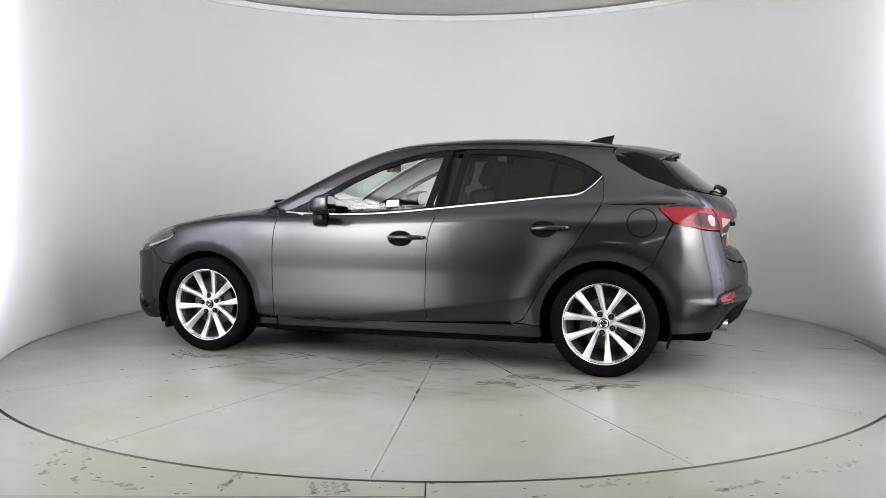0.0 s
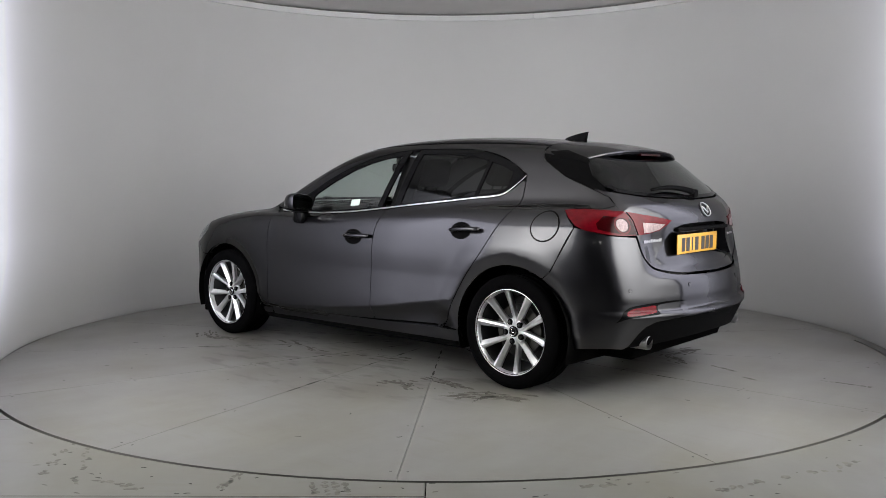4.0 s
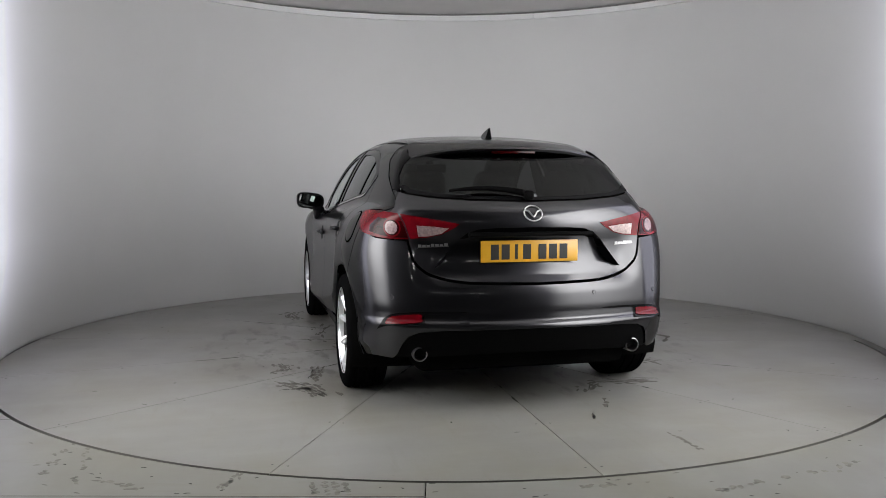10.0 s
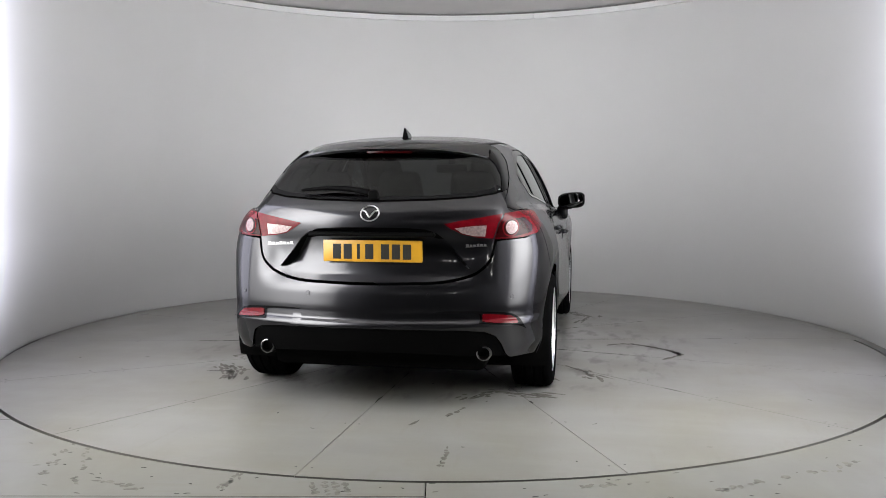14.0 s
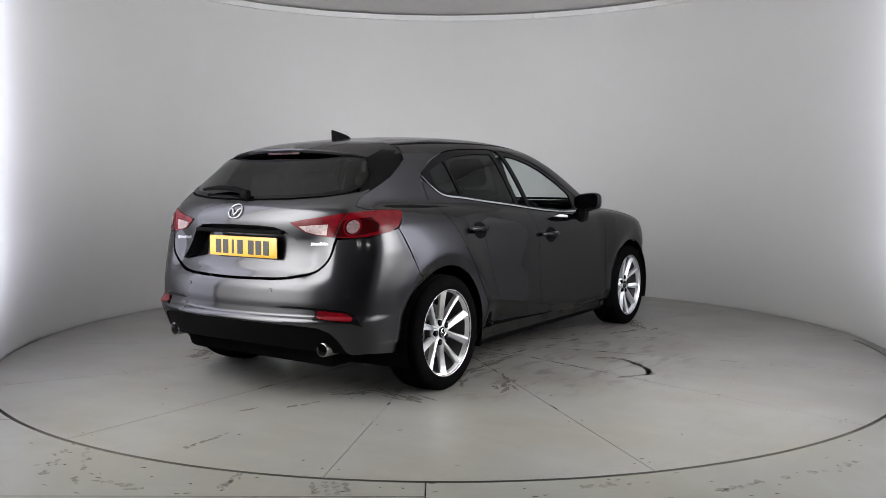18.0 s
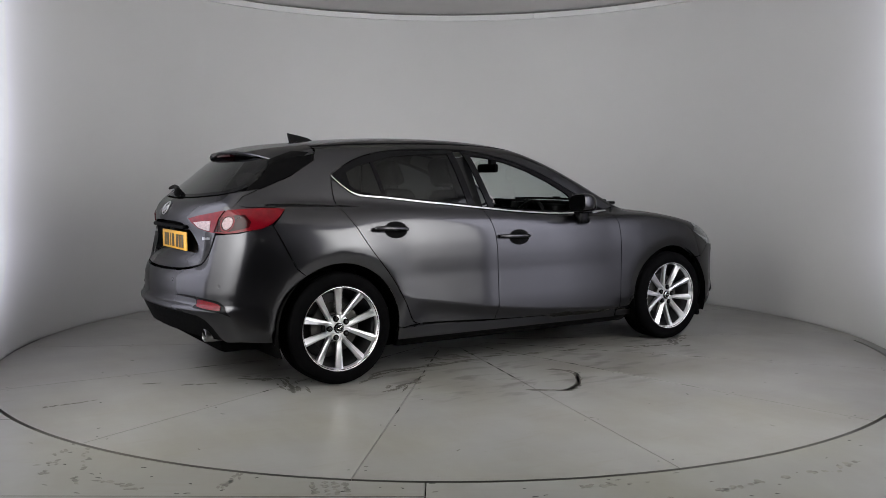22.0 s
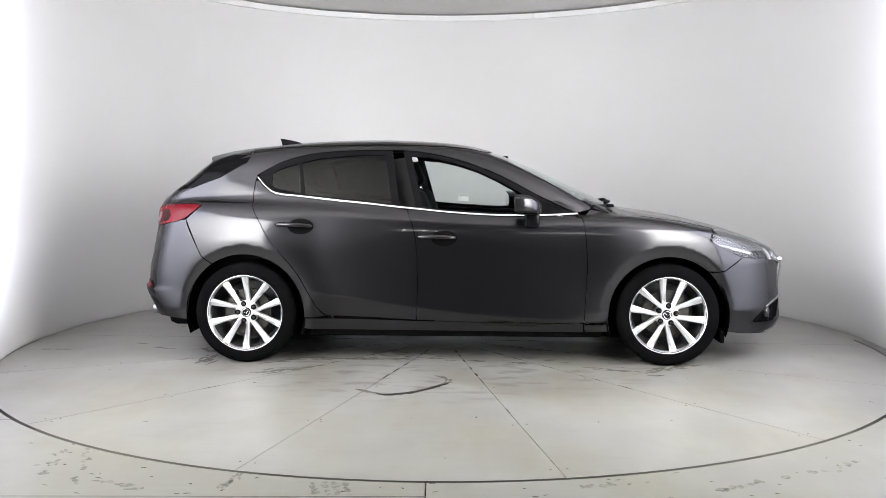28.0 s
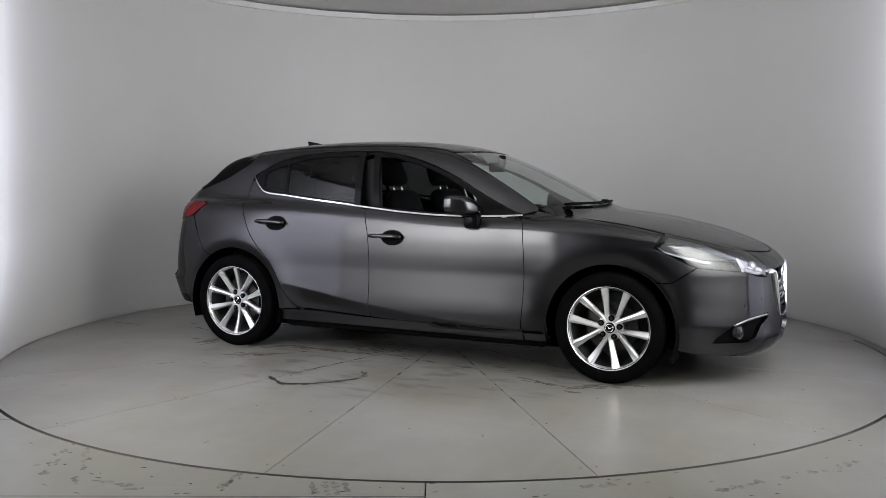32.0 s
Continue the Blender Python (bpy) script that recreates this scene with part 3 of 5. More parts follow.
# curved wall with its trim, open towards the camera
a0, a1 = -90 + OPENING, 270 - OPENING
wall = tagged(slab("wall_curved", arc(WALL_R, a0, a1, 160, WALL_C) + arc(WALL_R + 0.09, a1, a0, 160, WALL_C), 0.0, WALL_H, WALL), "smooth white painted curved studio wall", "wall", kind="structure")
wall.data.shade_smooth()
wall.data.set_sharp_from_angle(angle=radians(40))
for b0, b1 in ((a0, 72.9), (73.0, a1)):
    t = tagged(slab("trim", arc(WALL_R - 0.02, b0, b1, 100, WALL_C) + arc(WALL_R + 0.09, b1, b0, 100, WALL_C), WALL_H + 0.001, WALL_H + 0.056, RIM, bevel=0.004), "white curved trim along the wall's top", "trim", kind="structure")
    t.data.shade_smooth()
    t.data.set_sharp_from_angle(angle=radians(40))
tagged(slab("ceiling", arc(WALL_R + 0.06, 0, 357, 119, WALL_C), WALL_H + 0.075, WALL_H + 0.12, CEILING), "pale warm grey ceiling disc over the booth", "ceiling", kind="structure")

# the wall's ends glow to stand in for light falling on them; tall light panels stand outside the view on both sides of
# the opening
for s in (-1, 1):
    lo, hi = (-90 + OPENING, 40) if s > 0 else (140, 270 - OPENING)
    end = tagged(slab("wall_end", arc(WALL_R - 0.006, lo, hi, 60, WALL_C) + arc(WALL_R - 0.001, hi, lo, 60, WALL_C), 0.012, WALL_H - 0.012, END), "white end of the curved wall, the light on it put in as glow", "wall", kind="structure")
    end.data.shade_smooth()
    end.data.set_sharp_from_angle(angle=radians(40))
    lamp = tagged(new("studio_light"), "tall white light panel on a black frame beside the opening", "studio light", group="studio lights")
    p0, p1 = Vector((s * 2.53, -1.77)), Vector((s * 1.70, -3.50))
    mid, along = (p0 + p1) / 2, (p1 - p0)
    lamp.location = (mid.x, mid.y, 0)
    lamp.rotation_euler = (0, 0, math.atan2(along.y, along.x))
    face = s * -1
    size = along.length
    bm = bmesh.new()
    add_box(bm, (0, -face * 0.035, 1.56), (size, 0.05, 2.68), 0.01)
    part("housing", bm, HALL, lamp)
    bm = bmesh.new()
    add_box(bm, (0, 0, 1.56), (size - 0.04, 0.012, 2.64), 0.003)
    part("diffuser", bm, PANEL[s], lamp, "glowing white diffuser")
    for x in (-0.8, 0.8):
        bm = bmesh.new()
        add_box(bm, (x, -face * 0.1, 0.035), (0.06, 0.3, 0.07), 0.01)
        add_box(bm, (x, -face * 0.035, 0.15), (0.04, 0.04, 0.18), 0.005)
        part("foot", bm, HALL, lamp)

# small spotlights on a bar behind the camera, as the paint mirrors them
bar = tagged(new("light_bar"), "black bar with six small white spotlights on two stands", "spotlights")
sweep("rail", [(-1.3, -6.95, 2.62), (1.3, -6.95, 2.62)], 0.02, HALL, bar)
for x in (-1.25, 1.25):
    sweep("stand", [(x, -6.95, 0.0), (x, -6.95, 2.6)], 0.02, HALL, bar)
for x in (-1.05, -0.8, -0.55, 0.6, 0.85, 1.1):
    can = lathe_part("can", [(0.0, 0.12), (0.05, 0.11), (0.055, 0.0), (0.05, 0.0), (0.045, 0.09)], HALL, bar, 24)
    can.matrix_basis = pose(x, -6.95, 2.5, -18, 0, 0) @ pose(0, 0, 0, 0, 0, 180)
    data = bpy.data.lights.new("spotlight", "SPOT")
    data.energy, data.spot_size, data.spot_blend, data.shadow_soft_size, data.color = SPOT_WATTS, radians(80), 1.0, 0.035, (1.0, 0.985, 0.96)
    new("spotlight", data).matrix_basis = look((x, -6.88, 2.5), (0, 3.0, 1.9))

# the dark hall that closes the place
for name, c, s in (("wall_hall_back", (0, -9.1, 2.2), (18.2, 0.2, 4.4)), ("wall_hall_far", (0, 9.1, 2.2), (18.2, 0.2, 4.4)), ("wall_hall_left", (-9.1, 0, 2.2), (0.2, 18.0, 4.4)), ("wall_hall_right", (9.1, 0, 2.2), (0.2, 18.0, 4.4)), ("ceiling_hall", (0, 0, 4.5), (18.2, 18.2, 0.18))):
    bm = bmesh.new()
    add_box(bm, c, s)
    tagged(part(name, bm, HALL, smooth=False), "plain dark painted hall surface", "ceiling" if "ceiling" in name else "wall", kind="structure")
# ---- the car: x forwards, y to its left, z up, from the ground midway between its axles ----
car = tagged(new("car"), "dark graphite grey five-door hatchback, driver's window open, silver alloy wheels", "car")
BOTH = (1, -1)
BELT = [(-1.308, 1.200), (-1.246, 1.138), (-1.165, 1.091), (-0.976, 1.071), (-0.751, 1.046), (-0.528, 1.024), (-0.305, 1.0), (-0.017, 0.972), (0.271, 0.955), (0.559, 0.954), (0.784, 0.963)]
RAIL = [(-1.308, 1.209), (-1.149, 1.296), (-0.967, 1.348), (-0.778, 1.367), (-0.552, 1.374), (-0.382, 1.373), (-0.212, 1.358), (-0.024, 1.320), (0.162, 1.260), (0.345, 1.179), (0.526, 1.081), (0.706, 0.995), (0.784, 0.966)]
SHUT_R = [(-1.316, 1.17), (-1.316, 1.03), (-1.244, 0.902), (-1.167, 0.778), (-1.021, 0.599), (-0.935, 0.453), (-0.88, 0.355), (-0.845, 0.315), (-0.78, 0.290)]
SHUT_B = [(-0.306, 0.985), (-0.251, 0.816), (-0.237, 0.528), (-0.243, 0.2775)]
SHUT_F = [(0.79, 0.947), (0.819, 0.889), (0.838, 0.605), (0.819, 0.266)]
SEAM_R = [(-1.564, 0.640), (-1.621, 0.685), (-1.650, 0.738), (-1.737, 0.925)]
GATE = [(-1.356, 1.362), (-1.394, 1.293), (-1.562, 1.195), (-1.72, 1.135), (-1.843, 1.086), (-1.895, 1.04)]
HUB_Z, ARCH_R, ARCH_F = 0.318, 0.382, 0.374


def arch(hub, r, a0, a1, n=24):
    """Points of a wheel arch, by angles from straight ahead."""
    return [(hub + r * math.cos(math.radians(a0 + (a1 - a0) * i / n)), HUB_Z + r * math.sin(math.radians(a0 + (a1 - a0) * i / n))) for i in range(n + 1)]


belt, rail = curve(BELT, 5), curve(RAIL, 5)
below = belt - (0, 0.0095)
x_of = lambda pts, lo, hi: pts[(pts[:, 0] >= lo) & (pts[:, 0] <= hi)]
ditch = [(-1.37, 0.512), (-0.8, 0.535), (-0.2, 0.537), (0.16, 0.522)]
pillar = [(0.21, 0.525), (0.45, 0.605), (0.7, 0.668), (0.87, 0.712)]

# doors, wings, side and sill
LAMP_TIP = [(1.609, 0.812), (1.617, 0.828)]
front_door = np.concatenate([on("S", x_of(below, -0.30, 0.78)), on("S", curve(SHUT_F, 5)), on("S", [(0.6, 0.2667), (0.4, 0.2676), (0.165, 0.2695), (0.0, 0.2723)]), on("S", curve(SHUT_B[::-1], 5))])
rear_door = np.concatenate([on("S", x_of(below, -1.295, -0.31)), on("S", curve(SHUT_B, 5)), on("S", [(-0.38, 0.2812), (-0.523, 0.285), (-0.65, 0.288)]), on("S", curve(SHUT_R[::-1], 5))])
fender = np.concatenate([on("S", curve(SHUT_F[::-1], 5)), on("T", [(0.83, 0.775), (0.87, 0.735), (1.2, 0.735), (1.45, 0.731), (1.60, 0.729), (1.633, 0.737)]), on("S", LAMP_TIP[::-1]), on("S", [(1.603, 0.797), (1.69, 0.752), (1.775, 0.711), (1.828, 0.688), (1.706, 0.604), (1.665, 0.598)]), on("S", arch(1.35, ARCH_F, 49, 197)), on("S", [(0.95, 0.208), (0.83, 0.207)])])
side = np.concatenate([on("S", rail[::-1]), on("S", curve(SHUT_R, 5)), on("S", arch(-1.35, ARCH_R, -4, 122)), on("S", SEAM_R), on("S", [(-1.69, 0.97), (-1.648, 1.012), (-1.70, 1.023), (-1.84, 1.022)]), on("S", GATE[::-1]), on("T", ditch), on("T", pillar), on("T", [(0.87, 0.735)])])
DOOR_SPAN = {"front_door": (-0.228, 0.79), "rear_door": (-0.90, -0.252)}
for name, ring in (("front_door", front_door), ("rear_door", rear_door), ("front_wing", fender), ("body_side", side)):
    along = np.linspace(*DOOR_SPAN[name], 90) if name in DOOR_SPAN else ()
    creases = [on("S", np.stack([along, CREASE(along) + dz], -1)) for dz in (0.004, -0.004, -0.012, -0.022)] if len(along) else ()
    patch(name, "A", ring, PAINT, car, sides=BOTH, step=0.0115 if "door" in name else 0.016, lip=0.02, lines=creases)
patch("sill", "S", on("S", [(-0.78, 0.290), (-0.65, 0.288), (-0.523, 0.285), (-0.38, 0.2812), (-0.243, 0.2775), (0.0, 0.2723), (0.165, 0.2695), (0.4, 0.2676), (0.6, 0.2667), (0.819, 0.266), (0.823, 0.203), (-0.95, 0.213), (-0.979, 0.222), (-0.970, 0.290)]), PAINT, car, sides=BOTH)
patch("shut_backing", "S", on("S", [(-1.33, 1.04), (-1.27, 0.9), (-1.18, 0.75), (-1.04, 0.60), (-0.90, 0.53), (-0.25, 0.43), (0.86, 0.35), (0.87, 0.9), (0.80, 0.94), (0.27, 0.93), (-0.3, 0.975), (-0.97, 1.045)]), SEAL, car, lift=-0.014, sides=BOTH, lip=0, step=0.06)

# side glass, its black frame and the bright strip
front_pane = [(-0.287, 1.333), (-0.16, 1.322), (-0.02, 1.290), (0.14, 1.236), (0.30, 1.162), (0.44, 1.083), (0.465, 1.06), (0.47, 0.972), (0.271, 0.972), (-0.017, 0.989), (-0.205, 1.006)]
rear_pane = [(-1.012, 1.291), (-0.9, 1.318), (-0.7, 1.337), (-0.463, 1.342), (-0.410, 1.030), (-0.70, 1.059), (-0.975, 1.087)]
quarter_pane = [(-1.205, 1.224), (-1.12, 1.262), (-1.037, 1.285), (-1.005, 1.092), (-1.12, 1.106), (-1.175, 1.125), (-1.20, 1.145)]
frame_f = np.concatenate([on("S", x_of(rail, -0.37, 0.77)), on("S", x_of(belt, -0.30, 0.77)[::-1])])
frame_r = np.concatenate([on("S", x_of(rail, -1.30, -0.385)), on("S", x_of(belt, -1.30, -0.31)[::-1])])
patch("window_frame", "S", frame_f, BLACK_GLOSS, car, lift=-0.003, holes=[on("S", front_pane)], sides=BOTH, step=0.025)
patch("window_frame", "S", frame_r, BLACK_GLOSS, car, lift=-0.003, holes=[on("S", rear_pane), on("S", quarter_pane)], sides=BOTH, step=0.025)
# the driver's window, on the right, is wound down
patch("front_window", "S", on("S", front_pane), CLEAR_GLASS, car, lift=-0.008, lip=0, seam=-0.004)
patch("rear_window", "S", on("S", rear_pane), TINT_GLASS, car, lift=-0.008, sides=BOTH, lip=0, seam=-0.004)
patch("quarter_window", "S", on("S", quarter_pane), TINT_GLASS, car, lift=-0.008, sides=BOTH, lip=0, seam=-0.004)
strip = np.concatenate([on("S", belt + (0, 0.002)), on("S", below[::-1] + (0.004, 0.001))])
patch("bright_strip", "S", strip, CHROME, car, lift=0.004, sides=BOTH, step=0.02, seam=0)

# roof, screens, bonnet
roof = mirrored(np.concatenate([on("T", [(0.25, 0), (0.24, 0.3), (0.195, 0.505), (-0.2, 0.522), (-0.8, 0.520), (-1.37, 0.495), (-1.385, 0.3), (-1.39, 0)])]))
patch("roof", "T", roof, PAINT, car, step=0.035, lip=0.015)
patch("roof_moulding", "T", on("T", [(0.19, 0.505), (-0.2, 0.523), (-0.8, 0.521), (-1.37, 0.495), (-1.37, 0.51), (-0.8, 0.534), (-0.2, 0.536), (0.17, 0.521)]), BLACK_PLASTIC, car, lift=-0.004, sides=BOTH, step=0.03, seam=0)
screen = mirrored(on("T", [(1.105, 0), (1.07, 0.3), (0.99, 0.55), (0.885, 0.70), (0.7, 0.655), (0.45, 0.592), (0.21, 0.507), (0.25, 0.3), (0.26, 0)]))
patch("windscreen", "T", screen, CLEAR_GLASS, car, lift=-0.004, step=0.04, lip=0)
bonnet = mirrored(on("T", [(1.075, 0), (1.045, 0.3), (0.97, 0.54), (0.885, 0.722), (1.2, 0.728), (1.45, 0.724), (1.655, 0.722), (1.84, 0.642), (1.975, 0.53), (2.035, 0.43), (2.092, 0.27), (2.125, 0.1), (2.13, 0)]))
patch("bonnet", "T", bonnet, PAINT, car, step=0.035, lip=0.02)
patch("cowl", "T", mirrored(on("T", [(1.12, 0), (1.09, 0.3), (1.0, 0.55), (0.9, 0.72), (0.85, 0.70), (0.96, 0.54), (1.03, 0.3), (1.06, 0)])), BLACK_PLASTIC, car, lift=-0.012, lip=0)

# tail: glass, gate, bumper
back_glass = mirrored(on("X", [(0, 1.072), (0.30, 1.079), (0.50, 1.093), (0.60, 1.11), (0.632, 1.14), (0.62, 1.20), (0.585, 1.26), (0.54, 1.30), (0.3, 1.32), (0, 1.325)]))
patch("rear_glass", "X", back_glass, REAR_GLASS, car, lift=-0.004, step=0.035, lip=0)
edge = on("S", [(-1.72, 1.130), (-1.843, 1.083), (-1.90, 1.03)])
gate = mirrored(np.concatenate([on("X", [(0, 1.066), (0.30, 1.073), (0.50, 1.087), (0.605, 1.105)]), edge, on("X", curve([(0.655, 0.975), (0.622, 0.879), (0.600, 0.785), (0.560, 0.735), (0.50, 0.70), (0.372, 0.674), (0.2, 0.667), (0, 0.664)], 4))]))
recess = mirrored(on("X", [(0, 0.936), (0.18, 0.934), (0.28, 0.927), (0.335, 0.908), (0.38, 0.873), (0.495, 0.733), (0.30, 0.718), (0, 0.714)]))
patch("tailgate", "X", gate, PAINT, car, step=0.03, lip=0.075, holes=[recess])
patch("plate_recess", "X", recess, PAINT, car, lift=lambda p: -0.004 - 0.066 * np.clip((p[:, 2] - 0.716) / 0.05, 0, 1) ** 1.5, lip=0, seam=-0.004)
patch("recess_lining", "X", mirrored(on("X", [(0, 0.936), (0.28, 0.932), (0.36, 0.912), (0.40, 0.868), (0.345, 0.868), (0.30, 0.880), (0, 0.884)])), BLACK_PLASTIC, car, lift=-0.064, lip=0, seam=0)
patch("gate_backing", "X", mirrored(on("X", [(0, 1.05), (0.5, 1.06), (0.62, 1.0), (0.60, 0.70), (0, 0.62)])), SEAL, car, lift=-0.085, lip=0, step=0.08)
bumper_top = np.concatenate([on("X", curve([(0, 0.655), (0.2, 0.658), (0.372, 0.665), (0.50, 0.691), (0.564, 0.728), (0.606, 0.780), (0.628, 0.872)], 4)), on("S", [(-1.905, 0.885), (-1.80, 0.915)])])
bumper = mirrored(np.concatenate([bumper_top, on("S", SEAM_R[::-1]), on("S", arch(-1.35, ARCH_R, 122, 200)), on("S", [(-1.746, 0.271), (-1.87, 0.28)]), on("X", [(0.763, 0.282), (0.70, 0.276), (0.688, 0.281), (0.675, 0.30), (0.655, 0.36), (0.63, 0.40), (0.58, 0.423), (0.46, 0.434), (0.28, 0.438), (0, 0.442)])]))
patch("rear_bumper", "R", bumper, PAINT, car, step=0.016, lip=0.02)
diffuser = mirrored(np.concatenate([on("X", [(0, 0.440), (0.28, 0.436), (0.46, 0.432), (0.58, 0.421), (0.63, 0.398), (0.655, 0.358), (0.675, 0.298), (0.685, 0.280), (0.5, 0.288), (0.3, 0.303), (0, 0.314)])]))
patch("diffuser", "R", diffuser, BLACK_PLASTIC, car, lift=-0.006, step=0.035)

# tail lamps: outer and inner halves
outer_lamp = np.concatenate([on("S", [(-1.648, 1.011), (-1.69, 0.972), (-1.74, 0.932), (-1.80, 0.908)]), on("X", [(0.755, 0.886), (0.70, 0.880), (0.618, 0.881), (0.640, 0.96), (0.662, 1.008)]), on("S", [(-1.86, 1.014), (-1.76, 1.018), (-1.68, 1.017)])])
inner_lamp = on("X", [(0.612, 0.881), (0.54, 0.887), (0.46, 0.903), (0.40, 0.936), (0.371, 0.957), (0.45, 0.972), (0.56, 0.990), (0.655, 1.007), (0.634, 0.96)])
patch("lamp_surround", "R", np.concatenate([on("S", [(-1.70, 1.03), (-1.76, 1.0), (-1.80, 0.98)]), on("X", [(0.72, 0.96), (0.60, 0.96), (0.60, 1.03)]), on("S", [(-1.90, 1.048), (-1.82, 1.05)])]), PAINT, car, lift=-0.004, sides=BOTH, step=0.02, seam=0, lip=0)
patch("tail_lamp", "R", outer_lamp, RED_LENS, car, lift=0.005, sides=BOTH, step=0.02, seam=0.001)
patch("gate_lamp", "R", inner_lamp, RED_LENS, car, lift=0.005, sides=BOTH, step=0.02, seam=0.001)

# front bumper and head lamps
hl_low = [(1.605, 0.793), (1.69, 0.748), (1.775, 0.708), (1.828, 0.685)]
front = np.concatenate([on("T", [(2.135, 0), (2.13, 0.1), (2.097, 0.27), (2.04, 0.428)]), on("F", [(0.43, 0.70), (0.44, 0.66), (0.455, 0.622), (0.55, 0.632), (0.62, 0.66)]), on("S", [(1.828, 0.687), (1.706, 0.603), (1.668, 0.597)]), on("S", arch(1.35, ARCH_F, 47, -16)), on("S", [(1.75, 0.205), (1.83, 0.19)]), on("F", [(0.55, 0.165), (0.3, 0.155), (0, 0.15)])])
grille_hole = mirrored(on("F", [(0, 0.655), (0.2, 0.66), (0.36, 0.655), (0.33, 0.60), (0.27, 0.47), (0.235, 0.40), (0.2, 0.385), (0, 0.378)]))
fog_hole = on("F", [(0.735, 0.262), (0.73, 0.29), (0.675, 0.36), (0.60, 0.395), (0.44, 0.415), (0.44, 0.39), (0.52, 0.35), (0.565, 0.285), (0.61, 0.262)])
mouth = mirrored(on("F", [(0, 0.33), (0.2, 0.33), (0.235, 0.31), (0.22, 0.25), (0.2, 0.225), (0, 0.22)]))
patch("front_bumper", "N", mirrored(front), PAINT, car, step=0.03, lip=0.035, holes=[grille_hole, mouth, fog_hole, (fog_hole * (1, -1, 1))[::-1]])
patch("grille_backing", "F", grille_hole, BLACK_PLASTIC, car, lift=-0.055, lip=0, seam=-0.004)
patch("intake_backing", "F", mouth, BLACK_PLASTIC, car, lift=-0.03, lip=0, seam=-0.004)
patch("fog_recess", "F", fog_hole, BLACK_PLASTIC, car, lift=-0.025, lip=0, seam=-0.004, sides=BOTH)
lamp_ring = np.concatenate([on("S", hl_low), on("F", [(0.60, 0.655), (0.55, 0.636), (0.46, 0.626), (0.435, 0.66), (0.435, 0.695)]), on("T", [(2.03, 0.44), (1.975, 0.534), (1.84, 0.646), (1.67, 0.726), (1.632, 0.738)]), on("S", LAMP_TIP[::-1])])
patch("head_lamp", "N", lamp_ring, LENS, car, lift=0.001, sides=BOTH, step=0.02, lip=0.02)
patch("lamp_bowl", "N", lamp_ring, BLACK_GLOSS, car, lift=-0.035, sides=BOTH, step=0.03, lip=0)
patch("glass_seal", "X", mirrored(on("X", [(0, 1.050), (0.30, 1.057), (0.50, 1.070), (0.60, 1.088), (0.625, 1.12), (0.59, 1.125), (0.50, 1.105), (0.30, 1.092), (0, 1.086)])), SEAL, car, lift=-0.010, lip=0, seam=0, step=0.02)
